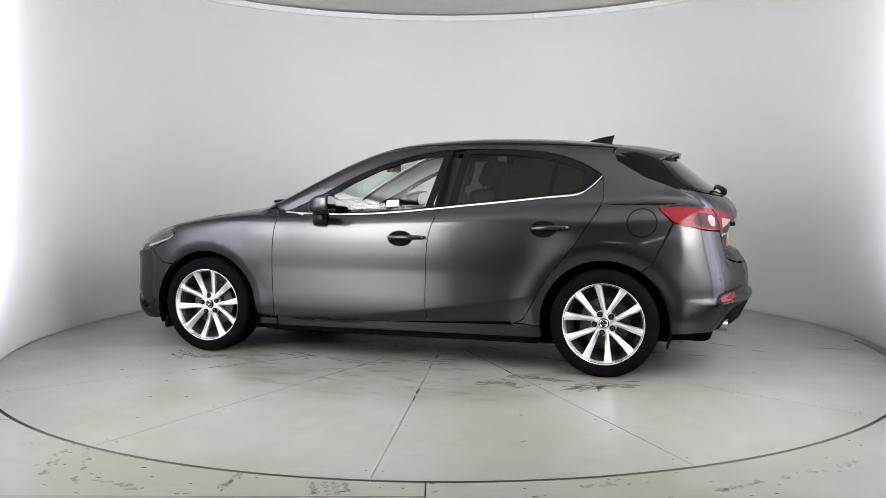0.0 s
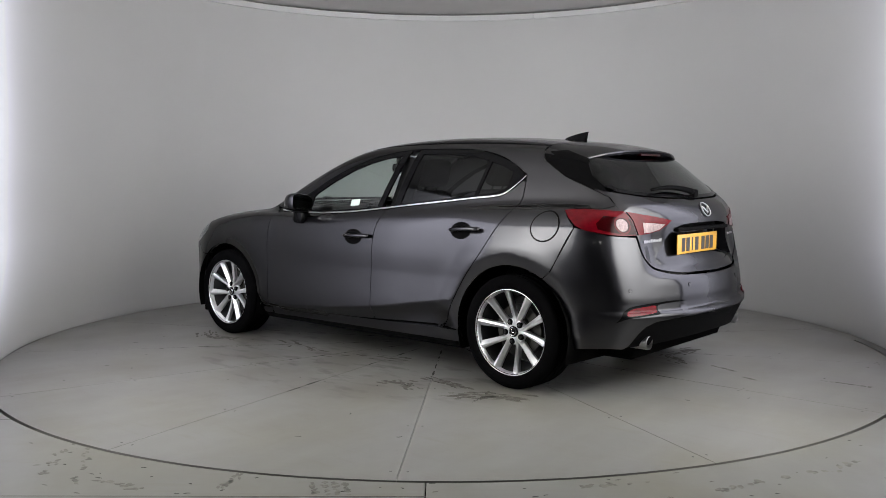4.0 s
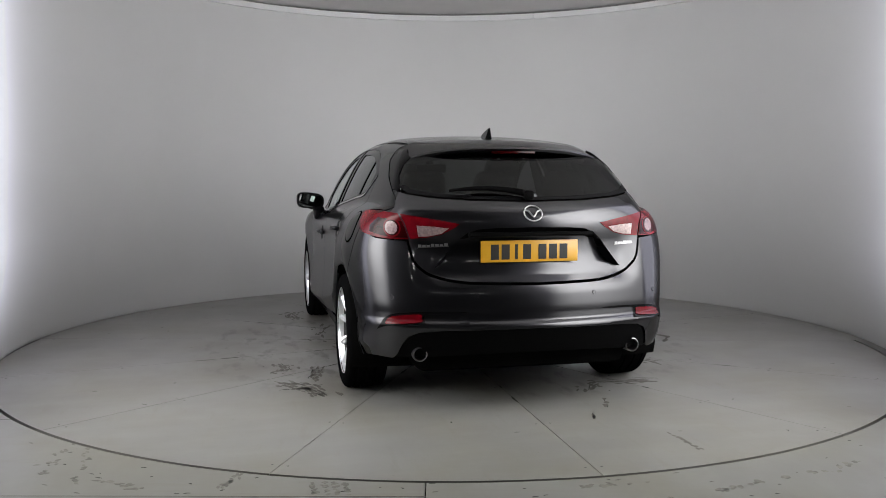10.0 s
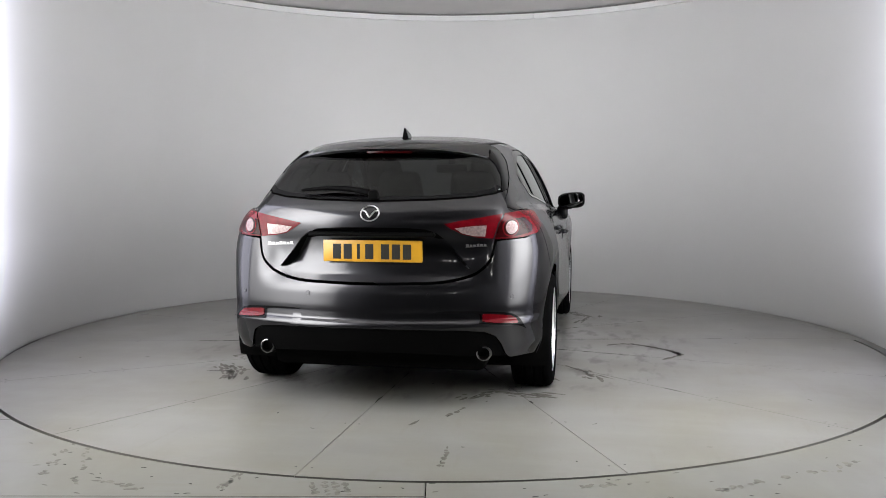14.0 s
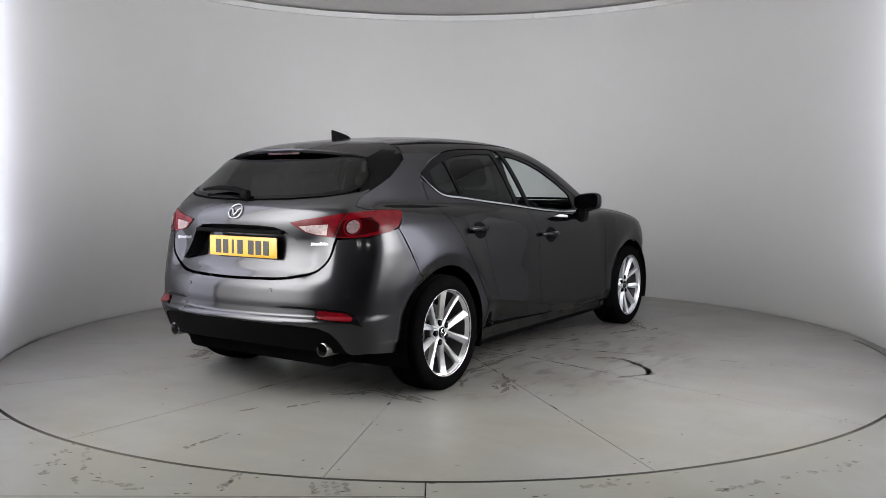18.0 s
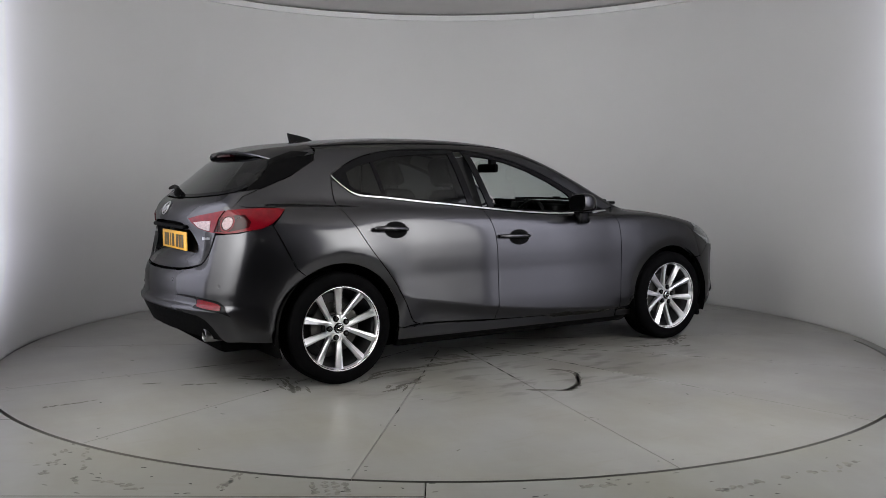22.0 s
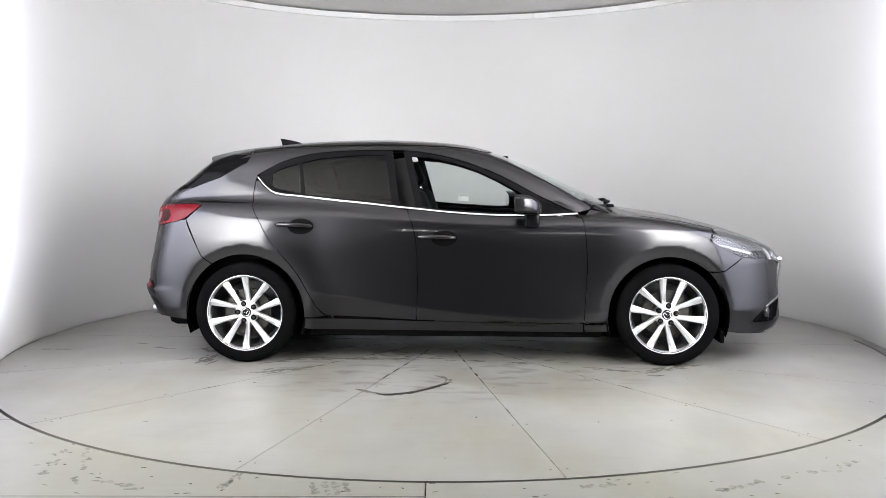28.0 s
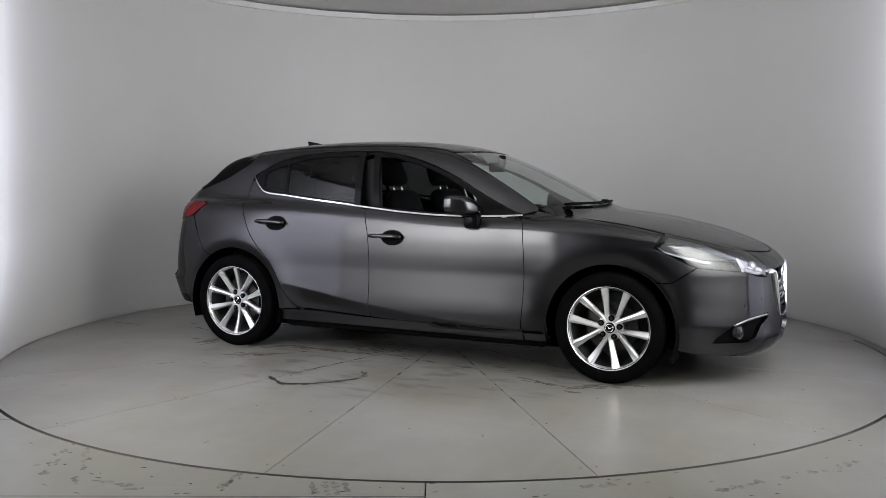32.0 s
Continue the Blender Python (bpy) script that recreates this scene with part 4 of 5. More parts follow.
# ---- wheels ----
def make_wheel():
    wheel = lathe_part("wheel", [(0.232, 0.082), (0.245, 0.094), (0.250, 0.099), (0.249, 0.104), (0.243, 0.106), (0.238, 0.101), (0.233, 0.088), (0.229, 0.072), (0.231, 0.07)], ALLOY, car, 72)
    lathe_part("tyre", [(0.236, 0.100), (0.247, 0.1075), (0.262, 0.113), (0.285, 0.1145), (0.303, 0.109), (0.315, 0.099), (0.3215, 0.088), (0.3235, 0.072), (0.3165, 0.068), (0.3165, 0.060), (0.3245, 0.056), (0.3250, 0.022), (0.318, 0.018), (0.318, 0.008), (0.325, 0.004), (0.325, -0.030), (0.318, -0.034), (0.318, -0.043), (0.3245, -0.047), (0.3225, -0.085), (0.315, -0.099), (0.303, -0.109), (0.285, -0.1145), (0.262, -0.113), (0.236, -0.100)], RUBBER, wheel, 90, label="black low-profile tyre")
    lathe_part("barrel", [(0.230, 0.0705), (0.215, 0.03), (0.198, -0.08), (0.19, -0.085), (0.07, -0.07)], ALLOY_INNER, wheel, 48)
    lathe_part("brake_disc", [(0.06, 0.035), (0.085, 0.035), (0.09, 0.012), (0.15, 0.010), (0.151, -0.012), (0.09, -0.014)], BRAKE, wheel, 48, label="dull iron brake disc")
    lathe_part("hub", [(0.0, 0.066), (0.03, 0.066), (0.034, 0.060), (0.052, 0.062), (0.072, 0.058), (0.078, 0.045), (0.07, 0.02)], ALLOY, wheel, 48)
    lathe_part("hub_cap", [(0.0, 0.0725), (0.025, 0.0718), (0.030, 0.069), (0.032, 0.062)], BLACK_GLOSS, wheel, 32)
    ring = lathe_part("cap_badge", [(0.0205, 0.0735), (0.0225, 0.0748), (0.0245, 0.0735), (0.0225, 0.072)], CHROME, wheel, 32, closed=True)
    for k in range(10):
        # pairs of spokes leave the hub together between two nuts and part towards the rim
        mid, way = 126 + 72 * (k // 2), 1 if k % 2 else -1
        verts, faces = [], []
        rows = ((0.040, 9.0, 0.0120, 0.0610, 0.05), (0.065, 10.5, 0.0125, 0.0645, 0.045), (0.09, 13.6, 0.0130, 0.0675, 0.040), (0.12, 15.9, 0.0145, 0.0715, 0.034), (0.16, 17.6, 0.0165, 0.0780, 0.031), (0.20, 18.7, 0.0190, 0.0860, 0.030), (0.226, 19.2, 0.0210, 0.0920, 0.029), (0.240, 19.4, 0.0250, 0.0965, 0.026))
        for r, turn, w, h, d in rows:
            w *= 1.12
            a = math.radians(mid + way * turn)
            for s, q in ((-1.0, h - d), (-0.93, h - 0.009), (-0.66, h - 0.003), (-0.22, h + 0.001), (0.66, h - 0.0125), (0.92, h - 0.017), (1.0, h - d)):
                x, z = r * math.cos(a) - way * s * w * math.sin(a), r * math.sin(a) + way * s * w * math.cos(a)
                verts.append((x, q, z))
        for i in range(len(rows) - 1):
            for j in range(6):
                f = (i * 7 + j, i * 7 + j + 1, i * 7 + j + 8, i * 7 + j + 7)
                faces.append(f if way > 0 else f[::-1])
        ob = mesh_part("spoke", verts, faces, ALLOY, wheel)
        ob.data.set_sharp_from_angle(angle=radians(18))
    sweep("cap_mark", [(-0.016, 0.0742, 0.008), (-0.005, 0.0742, 0.0), (0.0, 0.0742, -0.008), (0.005, 0.0742, 0.0), (0.016, 0.0742, 0.008)], 0.002, CHROME, wheel, n=5)
    for k in range(5):
        a = math.radians(90 + 72 * k)
        x, z = 0.0572 * math.cos(a), 0.0572 * math.sin(a)
        ob = lathe_part("nut_seat", [(0.0, 0.0672), (0.0155, 0.0672), (0.0172, 0.066), (0.0172, 0.05)], SEAL, wheel, 20)
        ob.location = (x, 0, z)
        ob = lathe_part("wheel_nut", [(0.0, 0.073), (0.007, 0.073), (0.0095, 0.070), (0.0105, 0.06)], ALLOY_INNER, wheel, 6)
        ob.location = (x, 0, z)
    return wheel


wheel = make_wheel()
wheel.matrix_basis = pose(-1.35, 0.775, 0.3225, 0, -46, 0)
for x, y, turn, roll in ((1.35, 0.768, 0, 7), (-1.35, -0.775, 180, 18), (1.35, -0.768, 180, -9)):
    copy_thing(wheel, pose(x, y, 0.3225, 0, roll, turn))

# wheel wells and underbody
for hub in (-1.35, 1.35):
    for s in BOTH:
        n, verts, faces = 28, [], []
        for i in range(n + 1):
            a = math.radians(-20 + 220 * i / n)
            for r, y in ((0.384, 0.872), (0.395, 0.80), (0.40, 0.5), (0.0, 0.5)):
                verts.append((hub + r * math.cos(a), s * y, HUB_Z + r * math.sin(a)))
        for i in range(n):
            for j in range(3):
                faces.append((i * 4 + j, i * 4 + j + 1, i * 4 + j + 5, i * 4 + j + 4))
        mesh_part("wheel_well", verts, faces, DARK, car)
bm = bmesh.new()
add_box(bm, (0.0, 0, 0.24), (1.92, 1.62, 0.15), 0.03)
add_box(bm, (0.05, 0, 0.27), (3.6, 1.1, 0.2), 0.05)
add_box(bm, (-1.93, 0, 0.35), (0.25, 1.15, 0.14), 0.04)
add_box(bm, (-1.72, 0, 0.29), (0.5, 1.15, 0.2), 0.05)
add_box(bm, (0.05, 0, 0.2), (2.6, 1.3, 0.12), 0.04)
add_box(bm, (1.9, 0, 0.28), (0.35, 1.1, 0.2), 0.05)
part("underbody", bm, DARK, car)
# ---- the car's fittings ----
def pad(name, bm_boxes, mat, parent=car, label=""):
    bm = bmesh.new()
    for args in bm_boxes:
        add_box(bm, *args)
    return part(name, bm, mat, parent, label)


def out(mode, points, lift):
    p = skin(mode, points)
    return p + normal(p) * lift


# roof spoiler with its black underside and the high brake lamp
ys = np.linspace(-0.578, 0.578, 41)
tip_x, tip_z = -1.742 + 0.22 * ys**2 + 0.62 * ys**4, 1.352 - 0.085 * ys**2 - 0.33 * ys**4
first = skin("T", np.stack([np.full(41, -1.372) + 0.0 * ys, ys], -1))
rows_top = []
for s in np.linspace(0, 1, 9):
    rows_top.append(np.stack([first[:, 0] * (1 - s) + tip_x * s, ys, first[:, 2] * (1 - s) + tip_z * s + 0.010 * np.sin(math.pi * s) * (1 - (ys / 0.6) ** 2)], -1))
lip_row = np.stack([tip_x - 0.004, ys, tip_z - 0.008], -1)
lip_low = np.stack([tip_x + 0.006, ys, tip_z - 0.020], -1)
under = [lip_low, np.stack([tip_x + 0.05, ys, tip_z - 0.034], -1), np.stack([np.minimum(tip_x + 0.16, -1.42), ys, tip_z - 0.05], -1)]


def sheet(name, rows, mat, label="", flip=False):
    n = len(rows[0])
    faces = [(i * n + j, i * n + j + 1, i * n + n + j + 1, i * n + n + j) for i in range(len(rows) - 1) for j in range(n - 1)]
    if flip:
        faces = [f[::-1] for f in faces]
    ob = mesh_part(name, np.concatenate(rows), faces, mat, car, label=label)
    ob.data.set_sharp_from_angle(angle=radians(40))
    return ob


sheet("roof_spoiler", rows_top + [lip_row, lip_low], PAINT, flip=True)
sheet("spoiler_underside", under, BLACK_GLOSS, "gloss black underside of the spoiler", flip=True)
bm = bmesh.new()
add_box(bm, (-1.722, -0.012, 1.325), (0.03, 0.245, 0.014), 0.004)
part("brake_lamp", bm, RED_DARK, car, "thin red high brake lamp")
fin = np.concatenate([on("S", [(-1.372, 1.335), (-1.397, 1.293), (-1.48, 1.24), (-1.566, 1.198), (-1.65, 1.162), (-1.73, 1.132)]), on("X", [(0.64, 1.12), (0.632, 1.14), (0.62, 1.20), (0.585, 1.26), (0.54, 1.30)]), on("T", [(-1.50, 0.53), (-1.40, 0.56)])])
patch("glass_side", "R", fin, REAR_GLASS_EDGE, car, lift=-0.003, sides=BOTH, step=0.02, seam=0)
patch("glass_border", "X", mirrored(on("X", [(0, 1.073), (0.30, 1.080), (0.50, 1.094), (0.60, 1.11), (0.632, 1.14), (0.605, 1.15), (0.58, 1.13), (0.48, 1.11), (0.3, 1.097), (0, 1.09)])), BLACK_GLOSS, car, lift=0.0, lip=0, seam=0, step=0.02)

# shark-fin aerial
rows = []
for s in np.linspace(0, 1, 9):
    z0 = 1.415 + 0.02 * s
    height = 0.004 + 0.062 * (1 - s) ** 0.75
    half = 0.021 * (1 - 0.75 * s)
    x = -1.285 + 0.15 * s
    rows.append([(x, -half, z0), (x - 0.010 * (1 - s), -half * 0.55, z0 + 0.55 * height), (x - 0.022 * (1 - s), -0.0035, z0 + height), (x - 0.022 * (1 - s), 0.0035, z0 + height), (x - 0.010 * (1 - s), half * 0.55, z0 + 0.55 * height), (x, half, z0)])
verts = [v for r in rows for v in r]
faces = [(i * 6 + j, i * 6 + j + 1, i * 6 + j + 7, i * 6 + j + 6) for i in range(8) for j in range(5)] + [(0, 1, 2, 3, 4, 5)]
ob = mesh_part("aerial", verts, faces, BLACK_GLOSS, car, label="gloss black shark-fin aerial")
ob.data.set_sharp_from_angle(angle=radians(50))

# number plate with unreadable bars, maker's oval and name badges as plain shapes
plate = pad("number_plate", [((-2.048, 0, 0.815), (0.008, 0.52, 0.111), 0.003)], PLATE, label="yellow rear plate")
y = 0.212
for k in range(7):
    bm = bmesh.new()
    w = 0.016 if k == 2 else 0.043
    add_box(bm, (-2.0528, y - 0.025, 0.812), (0.0012, w, 0.077))
    part("plate_mark", bm, INK, plate, smooth=False)
    y -= 0.047 + (0.036 if k == 3 else 0.010)
pad("plate_lamp_bar", [((-2.074, 0, 0.902), (0.035, 0.66, 0.022), 0.008)], BLACK_PLASTIC)
oval = out("X", [(0.047 * math.cos(a), 1.006 + 0.036 * math.sin(a)) for a in np.linspace(0, 2 * math.pi, 33)], 0.006)
emblem = sweep("emblem", oval, 0.0036, BADGE, car, label="bright oval emblem")
sweep("emblem_wing", out("X", [(0.042, 1.021), (0.022, 1.014), (0.008, 0.995), (0.0, 0.986), (-0.008, 0.995), (-0.022, 1.014), (-0.042, 1.021)], 0.007), 0.0045, BADGE, emblem)
for at, step_y, marks in ((0.574, -0.0215, 7), (-0.478, -0.0175, 6)):
    name_badge = patch("badge", "X", on("X", [(at + 0.004, 0.836), (at + 0.004, 0.839), (at + step_y * marks, 0.846), (at + step_y * marks, 0.843)]), DULL_STEEL, car, lift=0.002, lip=0.002, seam=0, label="bright name badge")
    for k in range(marks):
        a, z = at + step_y * k, 0.840 + 0.0010 * k
        patch("badge_mark", "X", on("X", [(a, z), (a, z + 0.0135 - 0.002 * (k % 3)), (a + 0.78 * step_y, z + 0.0135 - 0.002 * (k % 3)), (a + 0.78 * step_y, z)]), BADGE, name_badge, lift=0.003, lip=0.003, seam=0)

# rear bumper: reflectors, sensors, towing cover, exhausts
slot = curve([(0.775, 0.430), (0.758, 0.464), (0.735, 0.492), (0.700, 0.512), (0.62, 0.522), (0.50, 0.529), (0.40, 0.530), (0.345, 0.524)], 4)
slot = np.concatenate([slot, curve([(0.40, 0.521), (0.48, 0.519), (0.55, 0.513), (0.558, 0.49), (0.556, 0.466)], 3), curve([(0.60, 0.463), (0.67, 0.458), (0.735, 0.452), (0.760, 0.440)], 3)])
red = curve([(0.738, 0.466), (0.722, 0.488), (0.70, 0.500), (0.64, 0.508), (0.575, 0.512), (0.570, 0.490), (0.574, 0.474), (0.64, 0.466), (0.735, 0.461)], 4)
patch("reflector_slot", "R", on("X", slot), BLACK_GLOSS, car, lift=0.004, sides=BOTH, step=0.012, lip=0, seam=0)
patch("reflector", "R", on("X", red), RED_LENS, car, lift=0.008, sides=BOTH, step=0.015, lip=0.005, seam=0)
for q in ((0.708, 0.594), (0.31, 0.607), (-0.31, 0.607), (-0.708, 0.594)):
    c = out("X", [q], 0.0)[0]
    n = Vector(normal(c[None])[0])
    ob = lathe_part("parking_sensor", [(0.0, 0.002), (0.0085, 0.0018), (0.0098, 0.0), (0.0115, 0.0006), (0.012, -0.002)], PAINT, car, 20)
    ob.matrix_basis = Matrix.Translation(c) @ n.to_track_quat("Y", "Z").to_matrix().to_4x4()
patch("towing_cover", "R", on("X", [(0.40, 0.506), (0.345, 0.507), (0.345, 0.458), (0.40, 0.457)]), PAINT, car, lift=0.0008, lip=0.003, step=0.02)
for s in BOTH:
    pipe = lathe_part("exhaust", [(0.030, 0.10), (0.030, -0.02), (0.0325, -0.024), (0.0365, -0.022), (0.038, -0.014), (0.038, 0.14)], DULL_STEEL, car, 32, label="bright round tailpipe")
    pipe.matrix_basis = pose(-2.032, s * 0.573, 0.307, 0, 0, -90)
    inner = lathe_part("pipe_inside", [(0.0, 0.09), (0.031, 0.09), (0.0312, 0.0)], DARK, pipe, 24)

# tail lamp details: a dark middle with a ringed round eye, a bright reversing wedge, a thin light line along the top
for s in BOTH:
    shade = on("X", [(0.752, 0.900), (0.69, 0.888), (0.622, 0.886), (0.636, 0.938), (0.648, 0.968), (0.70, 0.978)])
    shade = np.concatenate([shade, on("S", [(-1.868, 0.984), (-1.845, 0.945), (-1.86, 0.915)])])
    patch("lamp_shade", "R", shade, RED_DARK, car, lift=0.0058, step=0.02, lip=0, seam=0, sides=(s,))
    for (yy, zz, r, mat, nm, lift) in ((0.692, 0.936, 0.047, RED_LENS, "lamp_ring", 0.0068), (0.692, 0.936, 0.039, RED_DARK, "lamp_well", 0.0078), (0.696, 0.936, 0.033, EYE_LENS, "lamp_eye", 0.009)):
        ring = [(yy + r * 0.84 * math.cos(a), zz + r * math.sin(a)) for a in np.linspace(0, 2 * math.pi, 25)[:-1]]
        patch(nm, "R", on("X", ring), mat, car, lift=lift, step=0.015, lip=0.003, seam=0, sides=(s,))
    patch("reversing_lens", "R", on("X", [(0.572, 0.893), (0.578, 0.948), (0.50, 0.944), (0.425, 0.936), (0.46, 0.910), (0.52, 0.896)]), PALE_LENS, car, lift=0.0065, step=0.015, lip=0.002, seam=0, sides=(s,))

# filler flap on the left haunch
flap_centre = (-1.562, 0.925)
patch("fuel_flap_gap", "A", on("S", [(flap_centre[0] + 0.0885 * math.cos(a), flap_centre[1] + 0.0845 * math.sin(a)) for a in np.linspace(0, 2 * math.pi, 49)[:-1]]), SEAL, car, lift=0.0016, lip=0, seam=0, step=0.02)
patch("fuel_flap", "A", on("S", [(flap_centre[0] + 0.0810 * math.cos(a), flap_centre[1] + 0.0770 * math.sin(a)) for a in np.linspace(0, 2 * math.pi, 49)[:-1]]), PAINT, car, lift=0.0026, lip=0.001, seam=0, step=0.02)

# door handles: a bowl, its shade painted as a flush black patch, and a bar across it
for x0, x1, z, zt in ((-0.238, 0.012, 0.815, -0.003), (-1.148, -0.905, 0.889, -0.008)):
    for s in BOTH:
        cx = x1 - 0.078
        bowl = [(cx + 0.082 * math.cos(a), z - 0.008 + 0.050 * math.sin(a)) for a in np.linspace(0, 2 * math.pi, 33)[:-1]]
        patch("bowl_shade", "S", on("S", bowl), BLACK_PLASTIC, car, lift=0.001, sides=(s,), lip=0, seam=0, step=0.02)
        path = []
        for k in np.linspace(0, 1, 15):
            q = out("S", [(x0 + 0.012 + (x1 - x0 - 0.02) * k, z + zt * k)], 0.012 + 0.022 * math.sin(math.pi * min(1, max(0, k))) ** 0.6)[0]
            path.append((q[0], s * q[1], q[2]))
        sweep("door_handle", path, lambda k: 0.0190 * (0.55 + 0.45 * math.sin(math.pi * min(1, 0.12 + 0.76 * k)) ** 0.5), PAINT, car, n=10, flat=0.8)

# door mirrors
for s in BOTH:
    rows = []
    for k, (x, yc, zc, hy, hz) in enumerate(((0.385, 0.915, 1.022, 0.100, 0.056), (0.395, 0.915, 1.022, 0.104, 0.060), (0.43, 0.914, 1.022, 0.105, 0.062), (0.47, 0.908, 1.018, 0.098, 0.058), (0.51, 0.90, 1.008, 0.080, 0.047), (0.54, 0.89, 0.998, 0.048, 0.028), (0.548, 0.888, 0.995, 0.012, 0.008))):
        row = []
        for a in np.linspace(0, 2 * math.pi, 25)[:-1]:
            cy_, cz_ = math.copysign(abs(math.cos(a)) ** 0.62, math.cos(a)), math.copysign(abs(math.sin(a)) ** 0.62, math.sin(a))
            slant = 0.022 * cy_
            row.append((x - 0.014 * cy_ * (1 - k / 6), s * (yc + hy * cy_), zc + hz * cz_ + (slant if cz_ > 0 else slant * 0.3) * 0.5))
        rows.append(row)
    verts = [v for r in rows for v in r]
    faces = [(i * 24 + j, i * 24 + (j + 1) % 24, i * 24 + 24 + (j + 1) % 24, i * 24 + 24 + j) for i in range(6) for j in range(24)]
    faces.append(tuple(range(6 * 24, 7 * 24)))
    if s < 0:
        faces = [f[::-1] for f in faces]
    mirror = mesh_part("door_mirror", verts, faces, PAINT, car)
    ring0 = [Vector(v) for v in rows[0]]
    mid = sum(ring0, Vector()) / 24
    for nm, k0, dx, mat in (("mirror_rim", 1.0, 0.0, BLACK_PLASTIC), ("mirror_glass", 0.90, -0.0025, MIRROR)):
        loop = [mid + (v - mid) * k0 + Vector((dx, 0, 0)) for v in ring0]
        mesh_part(nm, loop + [mid + Vector((dx, 0, 0))], [((j + 1) % 24, j, 24) if s > 0 else (j, (j + 1) % 24, 24) for j in range(24)], mat, mirror, smooth=False)
    bm = bmesh.new()
    add_box(bm, (0.49, s * 0.845, 0.927), (0.105, 0.085, 0.105), 0.024, taper=(0.85, 1.0))
    add_box(bm, (0.48, s * 0.872, 0.972), (0.09, 0.10, 0.04), 0.014)
    part("mirror_stalk", bm, BLACK_GLOSS, mirror)

# rear wiper and front wipers
blade = out("X", [(0.02, 1.092), (0.10, 1.108), (0.22, 1.117), (0.32, 1.113), (0.40, 1.105)], 0.022)
sweep("rear_wiper", curve(blade, 4), lambda k: 0.019 - 0.011 * k, BLACK_PLASTIC, car, n=8, label="black rear wiper arm")
hub = out("X", [(0.0, 1.087)], 0.015)[0]
pad("wiper_cap", [(tuple(hub), (0.04, 0.055, 0.05), 0.014)], BLACK_PLASTIC)
for y0, y1 in ((0.55, -0.02), (-0.02, -0.55)):
    path = [(float(q[0]), float(q[1]), float(q[2]) + 0.016) for q in skin("T", [(1.075 - 0.30 * (y0 + (y1 - y0) * k) ** 2, y0 + (y1 - y0) * k) for k in np.linspace(0, 1, 10)])]
    sweep("front_wiper", path, 0.010, BLACK_PLASTIC, car, n=6)
for q in ((1.02, -0.57), (1.06, 0.10)):
    c = skin("T", [q])[0]
    pad("wiper_pivot", [((c[0], c[1], c[2] + 0.018), (0.045, 0.06, 0.022), 0.009)], BLACK_PLASTIC)

# head lamps: silver strip and projector behind the lens
cover = np.concatenate([on("S", [(1.625, 0.800), (1.665, 0.778), (1.71, 0.766), (1.783, 0.748), (1.862, 0.729)]), on("F", [(0.622, 0.728), (0.604, 0.744)]), on("T", [(1.84, 0.666), (1.71, 0.722), (1.65, 0.742)])])
patch("lamp_cover", "N", cover, LAMP_COVER, car, lift=-0.010, sides=BOTH, step=0.02, lip=0.01, seam=0.002)
strip = on("S", [(1.622, 0.800), (1.665, 0.767), (1.71, 0.755), (1.783, 0.734), (1.862, 0.713), (1.895, 0.706), (1.895, 0.722), (1.86, 0.728), (1.782, 0.747), (1.71, 0.764), (1.665, 0.776)])
patch("running_light", "N", strip, DRL, car, lift=-0.008, sides=BOTH, step=0.02, lip=0.006, seam=0)
ring = on("F", [(0.640, 0.662), (0.618, 0.738), (0.598, 0.741), (0.606, 0.70), (0.622, 0.662)])
patch("lamp_divider", "N", ring, DRL, car, lift=-0.006, sides=BOTH, step=0.02, lip=0.01, seam=0)
box = on("F", [(0.588, 0.738), (0.526, 0.716), (0.482, 0.684), (0.478, 0.660), (0.50, 0.634), (0.575, 0.642), (0.612, 0.662), (0.598, 0.70)])
patch("lamp_box", "N", box, SILVER_LENS, car, lift=-0.016, sides=BOTH, step=0.02, lip=0.01, seam=0.003)
streak = on("F", [(0.600, 0.688), (0.556, 0.692), (0.484, 0.676), (0.488, 0.654), (0.548, 0.670)])
patch("running_light", "N", streak, DRL, car, lift=-0.009, sides=BOTH, step=0.02, lip=0.005, seam=0)
for s in BOTH:
    c = out("F", [(0.54, 0.69)], -0.015)[0]
    ob = lathe_part("projector", [(0.0, 0.018), (0.012, 0.016), (0.022, 0.010), (0.028, 0.0), (0.033, 0.002), (0.034, -0.01)], SILVER_LENS, car, 32)
    ob.matrix_basis = Matrix.Translation((c[0], s * c[1], c[2])) @ pose(0, 0, 0, 0, 0, -90 + s * 28)

# grille with its bright wing, bars, plate, fog lamps
wing = [tuple(v) for v in np.concatenate([out("F", [(0.44, 0.645), (0.40, 0.655), (0.365, 0.645)], -0.004), out("F", curve([(0.34, 0.60), (0.30, 0.515), (0.262, 0.43), (0.235, 0.385), (0.16, 0.366), (0.0, 0.36)], 3), 0.0)])]
for s in BOTH:
    sweep("grille_wing", [(x, s * y, z) for x, y, z in wing], lambda k: 0.030 - 0.022 * min(1.0, 1.6 * k), CHROME, car, n=10, flat=0.45)
for z in np.linspace(0.42, 0.62, 6):
    w = 0.20 + (z - 0.40) * 0.5
    sweep("grille_bar", out("F", [(-w, z), (-w / 2, z), (0, z), (w / 2, z), (w, z)], -0.014), 0.006, BLACK_GLOSS, car, n=6)
front_plate = pad("front_plate", [((2.187, 0, 0.50), (0.010, 0.52, 0.111), 0.003)], PAPER, label="white front plate")
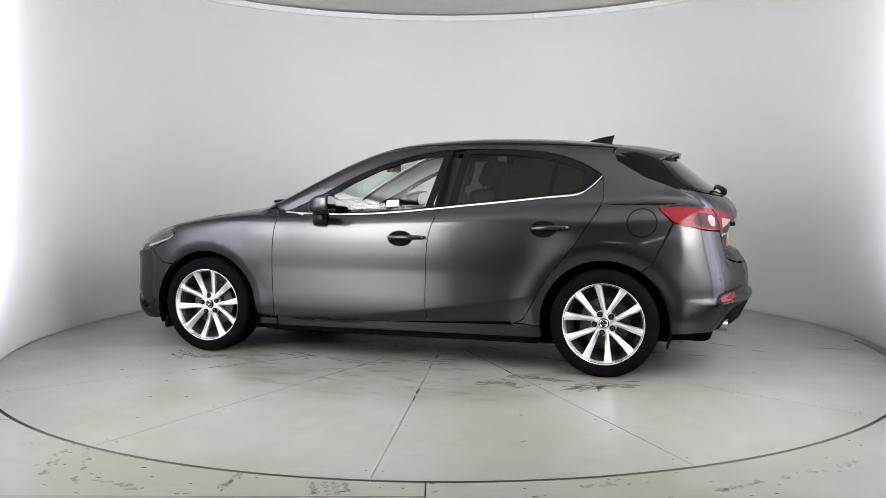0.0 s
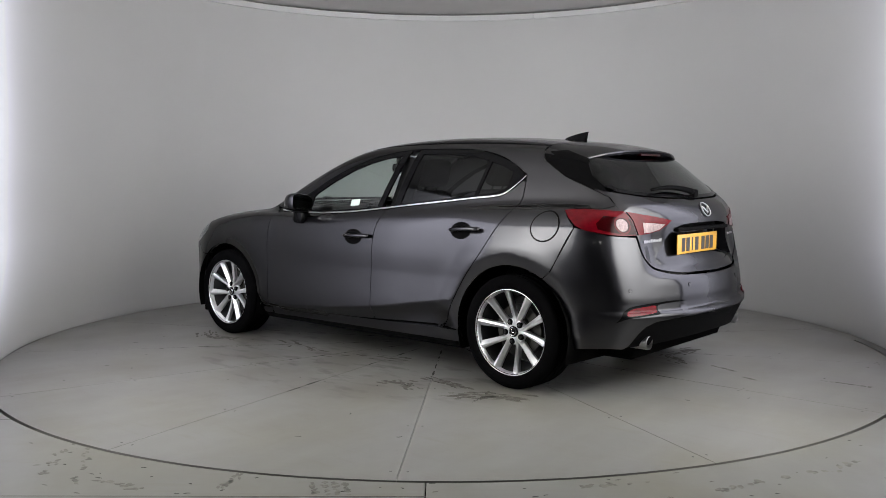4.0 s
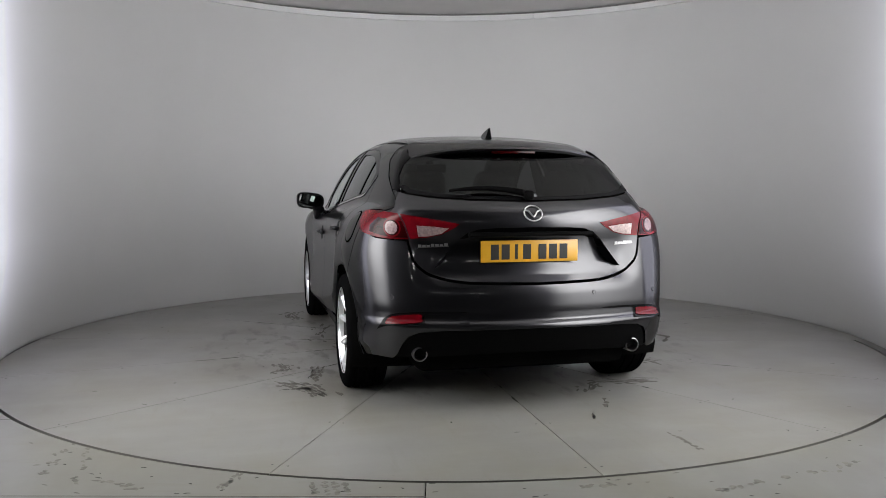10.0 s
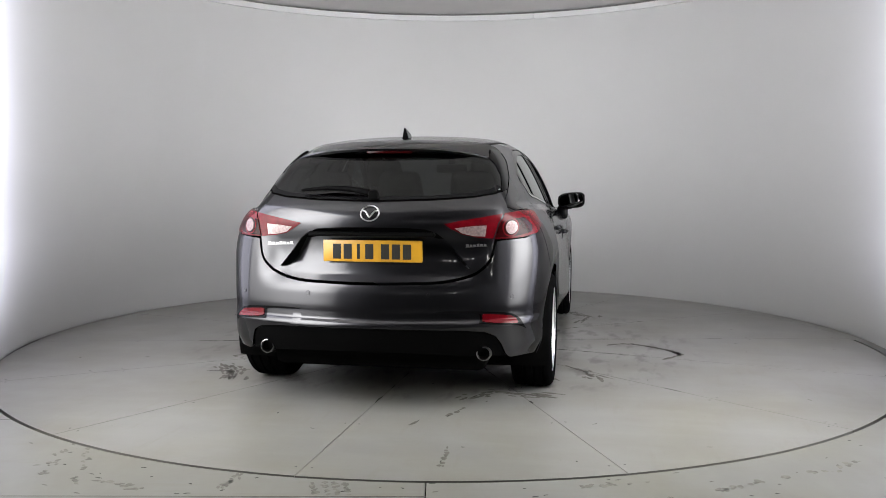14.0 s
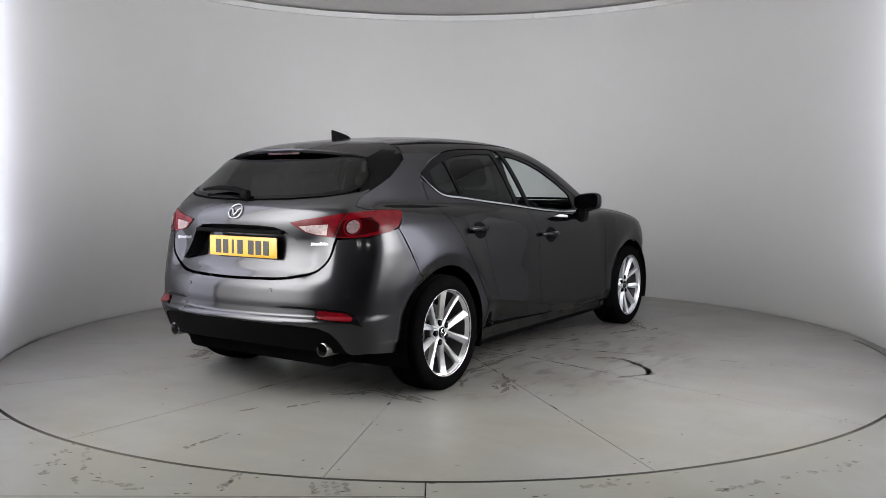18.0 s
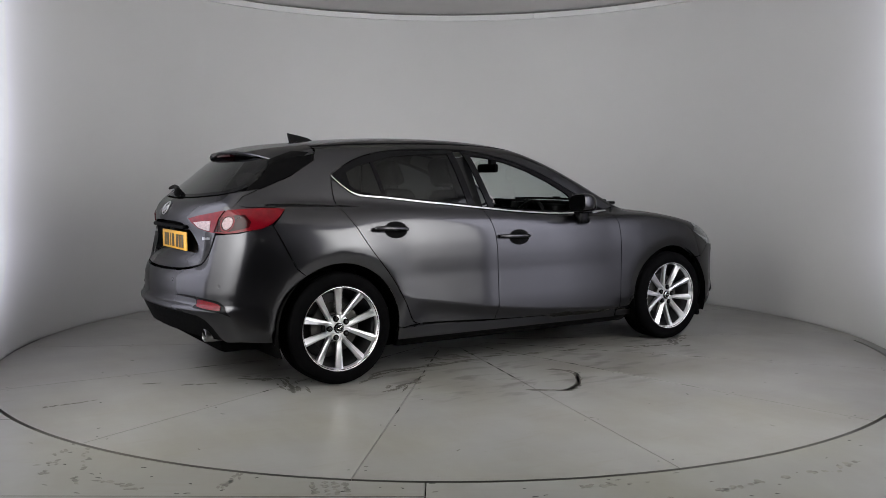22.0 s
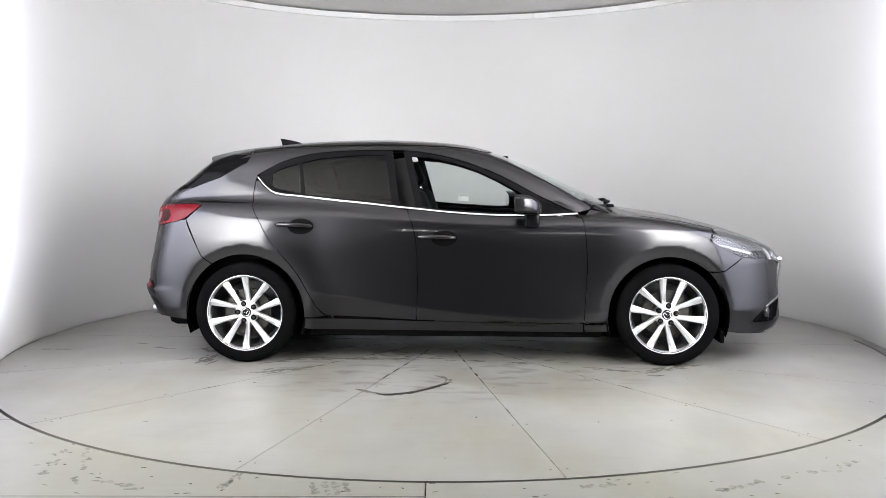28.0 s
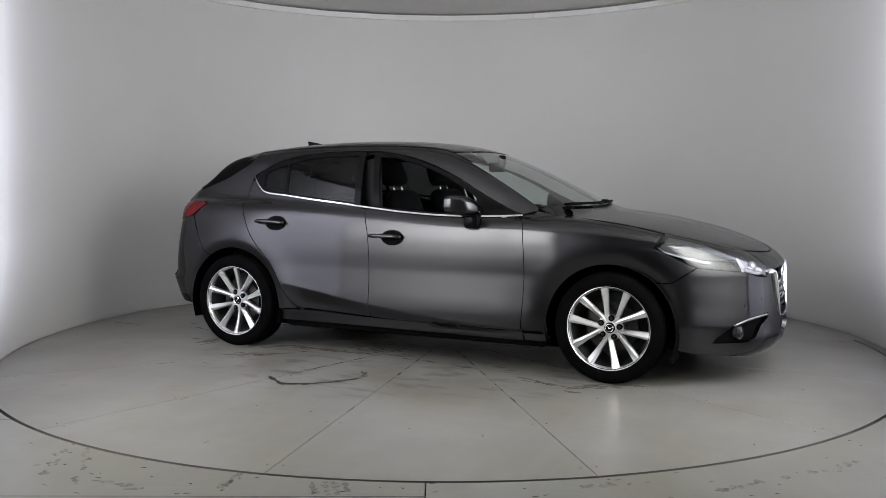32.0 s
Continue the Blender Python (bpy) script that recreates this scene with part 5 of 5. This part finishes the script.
for k in range(7):
    bm = bmesh.new()
    add_box(bm, (2.1926, -0.19 + 0.0632 * k, 0.498), (0.0012, 0.046, 0.076))
    part("plate_mark", bm, INK, front_plate, smooth=False)
ring = [(2.210, 0.068 * math.cos(a), 0.605 + 0.05 * math.sin(a)) for a in np.linspace(0, 2 * math.pi, 25)]
sweep("front_emblem", ring, 0.007, CHROME, car, label="bright oval emblem")
for s in BOTH:
    path = out("F", [(0.675, 0.357), (0.62, 0.382), (0.54, 0.398), (0.445, 0.404)], -0.002)
    sweep("fog_trim", [(x, s * y, z) for x, y, z in curve(path, 4)], 0.008, DULL_STEEL, car, n=8)
    c = out("F", [(0.645, 0.318)], -0.012)[0]
    ob = lathe_part("fog_lamp", [(0.0, 0.012), (0.02, 0.010), (0.033, 0.004), (0.038, 0.006), (0.042, 0.0), (0.042, -0.02)], FOG_GLASS, car, 28)
    ob.matrix_basis = Matrix.Translation((c[0], s * c[1], c[2])) @ pose(0, 0, 0, 0, 0, -90 + s * 22)
for q in ((0.50, 0.50), (0.62, 0.46), (-0.50, 0.50), (-0.62, 0.46)):
    c = out("F", [q], 0.0)[0]
    n = Vector(normal(c[None])[0])
    ob = lathe_part("parking_sensor", [(0.0, 0.002), (0.0085, 0.0018), (0.0098, 0.0), (0.0115, 0.0006), (0.012, -0.002)], PAINT, car, 20)
    ob.matrix_basis = Matrix.Translation(c) @ n.to_track_quat("Y", "Z").to_matrix().to_4x4()
for s in BOTH:
    pad("spat", [((1.70, s * 0.74, 0.185), (0.03, 0.19, 0.085), 0.008)], BLACK_PLASTIC)
    patch("jack_strip", "S", on("S", [(-0.92, 0.211), (0.82, 0.202), (0.95, 0.206), (0.93, 0.175), (-0.90, 0.175)]), BLACK_PLASTIC, car, lift=-0.01, sides=(s,), lip=0)
# ---- the cabin ----
def seat(x, y, back_tilt, name, wide=0.50, tall=0.60, rest=True):
    bm = bmesh.new()
    add_box(bm, (x, y, 0.50), (0.50, wide, 0.16), 0.05, 3)
    base = part(name, bm, CLOTH, car)
    turn = Euler((0, radians(-back_tilt), 0)).to_matrix()
    up = turn @ Vector((0, 0, 1))
    foot = Vector((x - 0.23, y, 0.54))
    bm = bmesh.new()
    add_box(bm, foot + up * (tall / 2), (0.15, wide * 0.96, tall), 0.055, 3, turn, (0.8, 0.82))
    part("backrest", bm, CLOTH, base)
    if rest:
        bm = bmesh.new()
        add_box(bm, foot + up * (tall + 0.13), (0.11, 0.27, 0.19), 0.045, 3, turn, (0.85, 0.88))
        part("headrest", bm, CLOTH, base)
        for s in BOTH:
            a, b = foot + up * (tall - 0.04) + Vector((0, 0.06 * s, 0)), foot + up * (tall + 0.08) + Vector((0, 0.06 * s, 0))
            sweep("headrest_post", [a, b], 0.006, CHROME, base, n=6)
    return base


for y in (0.37, -0.37):
    seat(0.14, y, 20, "front_seat")
for y in (0.42, 0.0, -0.42):
    seat(-0.92, y, 24, "rear_seat", 0.42, 0.52)
pad("dashboard", [((0.72, 0, 0.80), (0.36, 1.36, 0.24), 0.06, 3), ((0.60, -0.37, 0.90), (0.22, 0.36, 0.09), 0.035, 3), ((0.95, 0, 0.85), (0.35, 1.30, 0.10), 0.03)], CABIN_PLASTIC)
pad("screen_display", [((0.60, 0.0, 0.955), (0.02, 0.20, 0.11), 0.008)], BLACK_GLOSS)
rim = [Matrix.Translation((0.38, -0.37, 0.86)) @ Euler((0, radians(-66), 0)).to_matrix().to_4x4() @ Vector((0.175 * math.cos(a), 0.175 * math.sin(a), 0)) for a in np.linspace(0, 2 * math.pi, 37)]
wheel_rim = sweep("steering_wheel", rim, 0.015, CABIN_PLASTIC, car, n=8)
pad("steering_boss", [((0.39, -0.37, 0.86), (0.05, 0.15, 0.12), 0.02)], CABIN_PLASTIC)
pad("console", [((0.15, 0, 0.52), (0.9, 0.20, 0.20), 0.03)], CABIN_PLASTIC)
pad("cabin_floor", [((-0.3, 0, 0.37), (2.4, 1.45, 0.06), 0.01), ((-1.55, 0, 0.62), (0.7, 1.15, 0.5), 0.03)], CABIN_PLASTIC)
for s in BOTH:
    patch("door_card", "S", on("S", [(-1.25, 1.03), (-0.97, 1.05), (-0.3, 0.985), (0.27, 0.945), (0.72, 0.94), (0.78, 0.5), (0.7, 0.35), (-0.75, 0.35), (-1.05, 0.75)]), CABIN_PLASTIC, car, lift=-0.07, sides=(s,), lip=0, step=0.07)
    pad("belt_pillar", [((-0.345, s * 0.655, 1.12), (0.17, 0.02, 0.42), 0.012, 2, Euler((radians(s * 17), radians(-10), 0)).to_matrix())], CABIN_PLASTIC)
patch("headlining", "T", mirrored(on("T", [(0.20, 0), (0.18, 0.3), (0.12, 0.47), (-0.4, 0.50), (-1.0, 0.49), (-1.5, 0.44), (-1.52, 0)])), PALE_TRIM, car, lift=-0.035, lip=0, step=0.08)
pad("inside_mirror", [((0.30, 0, 1.265), (0.035, 0.235, 0.065), 0.014, 2), ((0.34, 0, 1.315), (0.05, 0.05, 0.07), 0.012, 2)], BLACK_PLASTIC)
patch("window_sticker", "S", on("S", [(-0.02, 1.012), (0.065, 1.006), (0.065, 1.048), (-0.02, 1.054)]), PAPER, car, lift=-0.0105, lip=0, seam=0)
trim_ring = np.concatenate([on("S", x_of(rail, -0.05, 0.76)), on("T", [(0.84, 0.70), (0.7, 0.66), (0.45, 0.598), (0.21, 0.518), (-0.05, 0.515)])])
patch("pillar_trim", "A", trim_ring, PALE_TRIM, car, lift=-0.03, sides=BOTH, lip=0, step=0.04, label="pale grey inner pillar trim")
# ---- marks on the turntable ----
PRINT = material("tyre_print", (0.165, 0.159, 0.143), 0.6, vary=0.4, vary_scale=25)
FAINT = material("faint_smudge", (0.115, 0.109, 0.095), 0.6, vary=0.4, vary_scale=25)


def smear(points, width, strokes, long=0.10, dark=0.35, turn=0.0, parent=None, name="smudge"):
    """A dirty patch of short ragged strokes along a path."""
    path = curve(points, 6)
    for _ in range(int(1.4 * strokes)):
        k = random.randrange(len(path) - 1)
        c, d = path[k], path[k + 1] - path[k]
        d = d / (np.linalg.norm(d) + 1e-9)
        side = np.array([-d[1], d[0]])
        c = c + side * random.gauss(0, 0.4) * width + d * random.uniform(-0.5, 0.5) * long
        a = math.atan2(d[1], d[0]) + turn + random.gauss(0, 0.07)
        half = long * random.uniform(0.12, 0.42)
        shade = PRINT if parent else SCUFF if random.random() < 0.4 * dark else FAINT
        q = np.array([math.cos(a), math.sin(a)]) * half
        mark = scuff(c[0] - q[0], c[1] - q[1], c[0] + q[0], c[1] + q[1], random.uniform(-0.1, 0.1) * half, random.uniform(0.010, 0.026) * (0.3 if shade is SCUFF else 1.0), name, shade, parent)


smear([(0.04, -1.24), (0.07, -1.32), (-0.01, -1.48), (-0.15, -1.61), (-0.27, -1.65), (-0.38, -1.58)], 0.018, 34, 0.15, 0.6)
smear([(0.0, -1.46), (-0.10, -1.58), (-0.24, -1.64)], 0.012, 14, 0.14, 0.9)
smear([(-0.62, 1.22), (-0.74, 1.21), (-0.86, 1.25)], 0.07, 22, 0.11, 0.2)
smear([(-0.76, 1.01), (-0.92, 1.03), (-1.08, 1.05)], 0.05, 22, 0.12, 0.3)
smear([(-1.28, 1.22), (-1.26, 1.13), (-1.20, 1.0)], 0.010, 8, 0.12, 1.0)
smear([(-1.14, 1.20), (-1.28, 1.09), (-1.46, 1.03)], 0.09, 36, 0.14, 0.3)
smear([(-1.05, -0.80), (-0.84, -0.72), (-0.60, -0.70), (-0.30, -0.71)], 0.06, 26, 0.20, 0.2)
smear([(-1.10, -1.12), (-0.95, -1.05), (-0.82, -0.98)], 0.06, 16, 0.10, 0.2)
smear([(-1.68, -0.44), (-1.52, -0.56), (-1.55, -0.86)], 0.09, 34, 0.13, 0.35)
smear([(-2.22, -0.23), (-2.08, -0.27)], 0.006, 4, 0.11, 0.8)
smear([(-2.03, -0.37), (-1.89, -0.43)], 0.012, 6, 0.10, 0.8)
smear([(-2.79, -0.49), (-2.53, -0.47)], 0.014, 10, 0.05, 0.2)
smear([(0.98, -0.95), (1.27, -1.02), (1.41, -0.93), (1.60, -0.83)], 0.06, 40, 0.12, 0.3)
smear([(1.27, -1.12), (1.37, -1.11)], 0.02, 5, 0.06, 0.6)
smear([(-1.07, -1.21), (-0.92, -1.06), (-0.76, -0.93)], 0.008, 7, 0.12, 0.7)
smear([(1.25, 1.02), (1.45, 1.07), (1.62, 0.98)], 0.08, 28, 0.12, 0.3)
smear([(-0.2, 0.75), (0.4, 0.9), (0.95, 0.8)], 0.10, 22, 0.16, 0.15)
smear([(-0.4, -0.55), (0.3, -0.75), (0.9, -0.7)], 0.10, 22, 0.16, 0.15)
# dirt worked into the joints near the middle
for i in range(SECTORS):
    a = math.radians(SEAM + 360 / SECTORS * i)
    r = 0.4
    while r < 2.0:
        long = random.uniform(0.03, 0.16)
        if random.random() < 1.05 - 0.45 * r:
            scuff(r * math.cos(a), r * math.sin(a), (r + long) * math.cos(a), (r + long) * math.sin(a), random.uniform(-0.003, 0.003), random.uniform(0.006, 0.015), "joint_dirt")
        r += long + random.uniform(0.01, 0.10)
for k in range(55):
    a, r = random.uniform(0, 2 * math.pi), 2.9 * math.sqrt(random.random())
    long, b = random.uniform(0.010, 0.035), random.uniform(0, math.pi)
    scuff(r * math.cos(a), r * math.sin(a), r * math.cos(a) + long * math.cos(b), r * math.sin(a) + long * math.sin(b), 0.003, random.uniform(0.004, 0.009), "fleck", SCUFF if k % 3 else FAINT)
# tyre prints and specks on the plates in front
for x in (-0.52, -0.47, -0.43, -0.39):
    smear([(x, -3.02), (x + 0.03, -3.155)], 0.012, 10, 0.03, 0.0, 0.9, surround, "tyre_print")
for pts in ([(-1.66, -2.55), (-1.64, -2.75), (-1.60, -2.95)], [(-1.58, -2.58), (-1.52, -2.75), (-1.44, -3.05)], [(-0.83, -2.93), (-0.86, -3.08)], [(-1.35, -3.0), (-1.15, -3.1)], [(0.55, -3.06), (0.8, -3.0)], [(1.35, -2.95), (1.6, -2.85), (1.8, -2.7)], [(1.05, -3.1), (1.25, -3.0)]):
    smear(pts, 0.03, 12, 0.05, 0.0, 0.5, surround, "tyre_print")
for k in range(60):
    x = random.uniform(-1.9, 1.9)
    y = -random.uniform(math.sqrt(max(0.0, 3.0**2 - x * x)) + 0.02, 3.45)
    scuff(x, y, x + random.uniform(0.008, 0.03), y + random.uniform(-0.012, 0.012), 0.002, random.uniform(0.004, 0.009), "fleck", SCUFF if k % 3 else FAINT, surround)
def motions():
    """The turntable turns steadily, and the car with it."""
    rows_table, rows_car = [], []
    for k in range(17):
        t = 2.0 * k
        a = float(TURN(np.array(t)))
        m = pose(0, 0, 0, 0, 0, a)
        rows_table.append((t, m))
        rows_car.append((t, m @ pose(0.092, 0.024, 0)))
    walk(table, rows_table)
    walk(car, rows_car)


TURN = spline([(0, 162.77), (6, 127.16), (13, 85.63), (20, 44.55), (26, 9.26), (32, -25.61)], 0, 32)
motions()
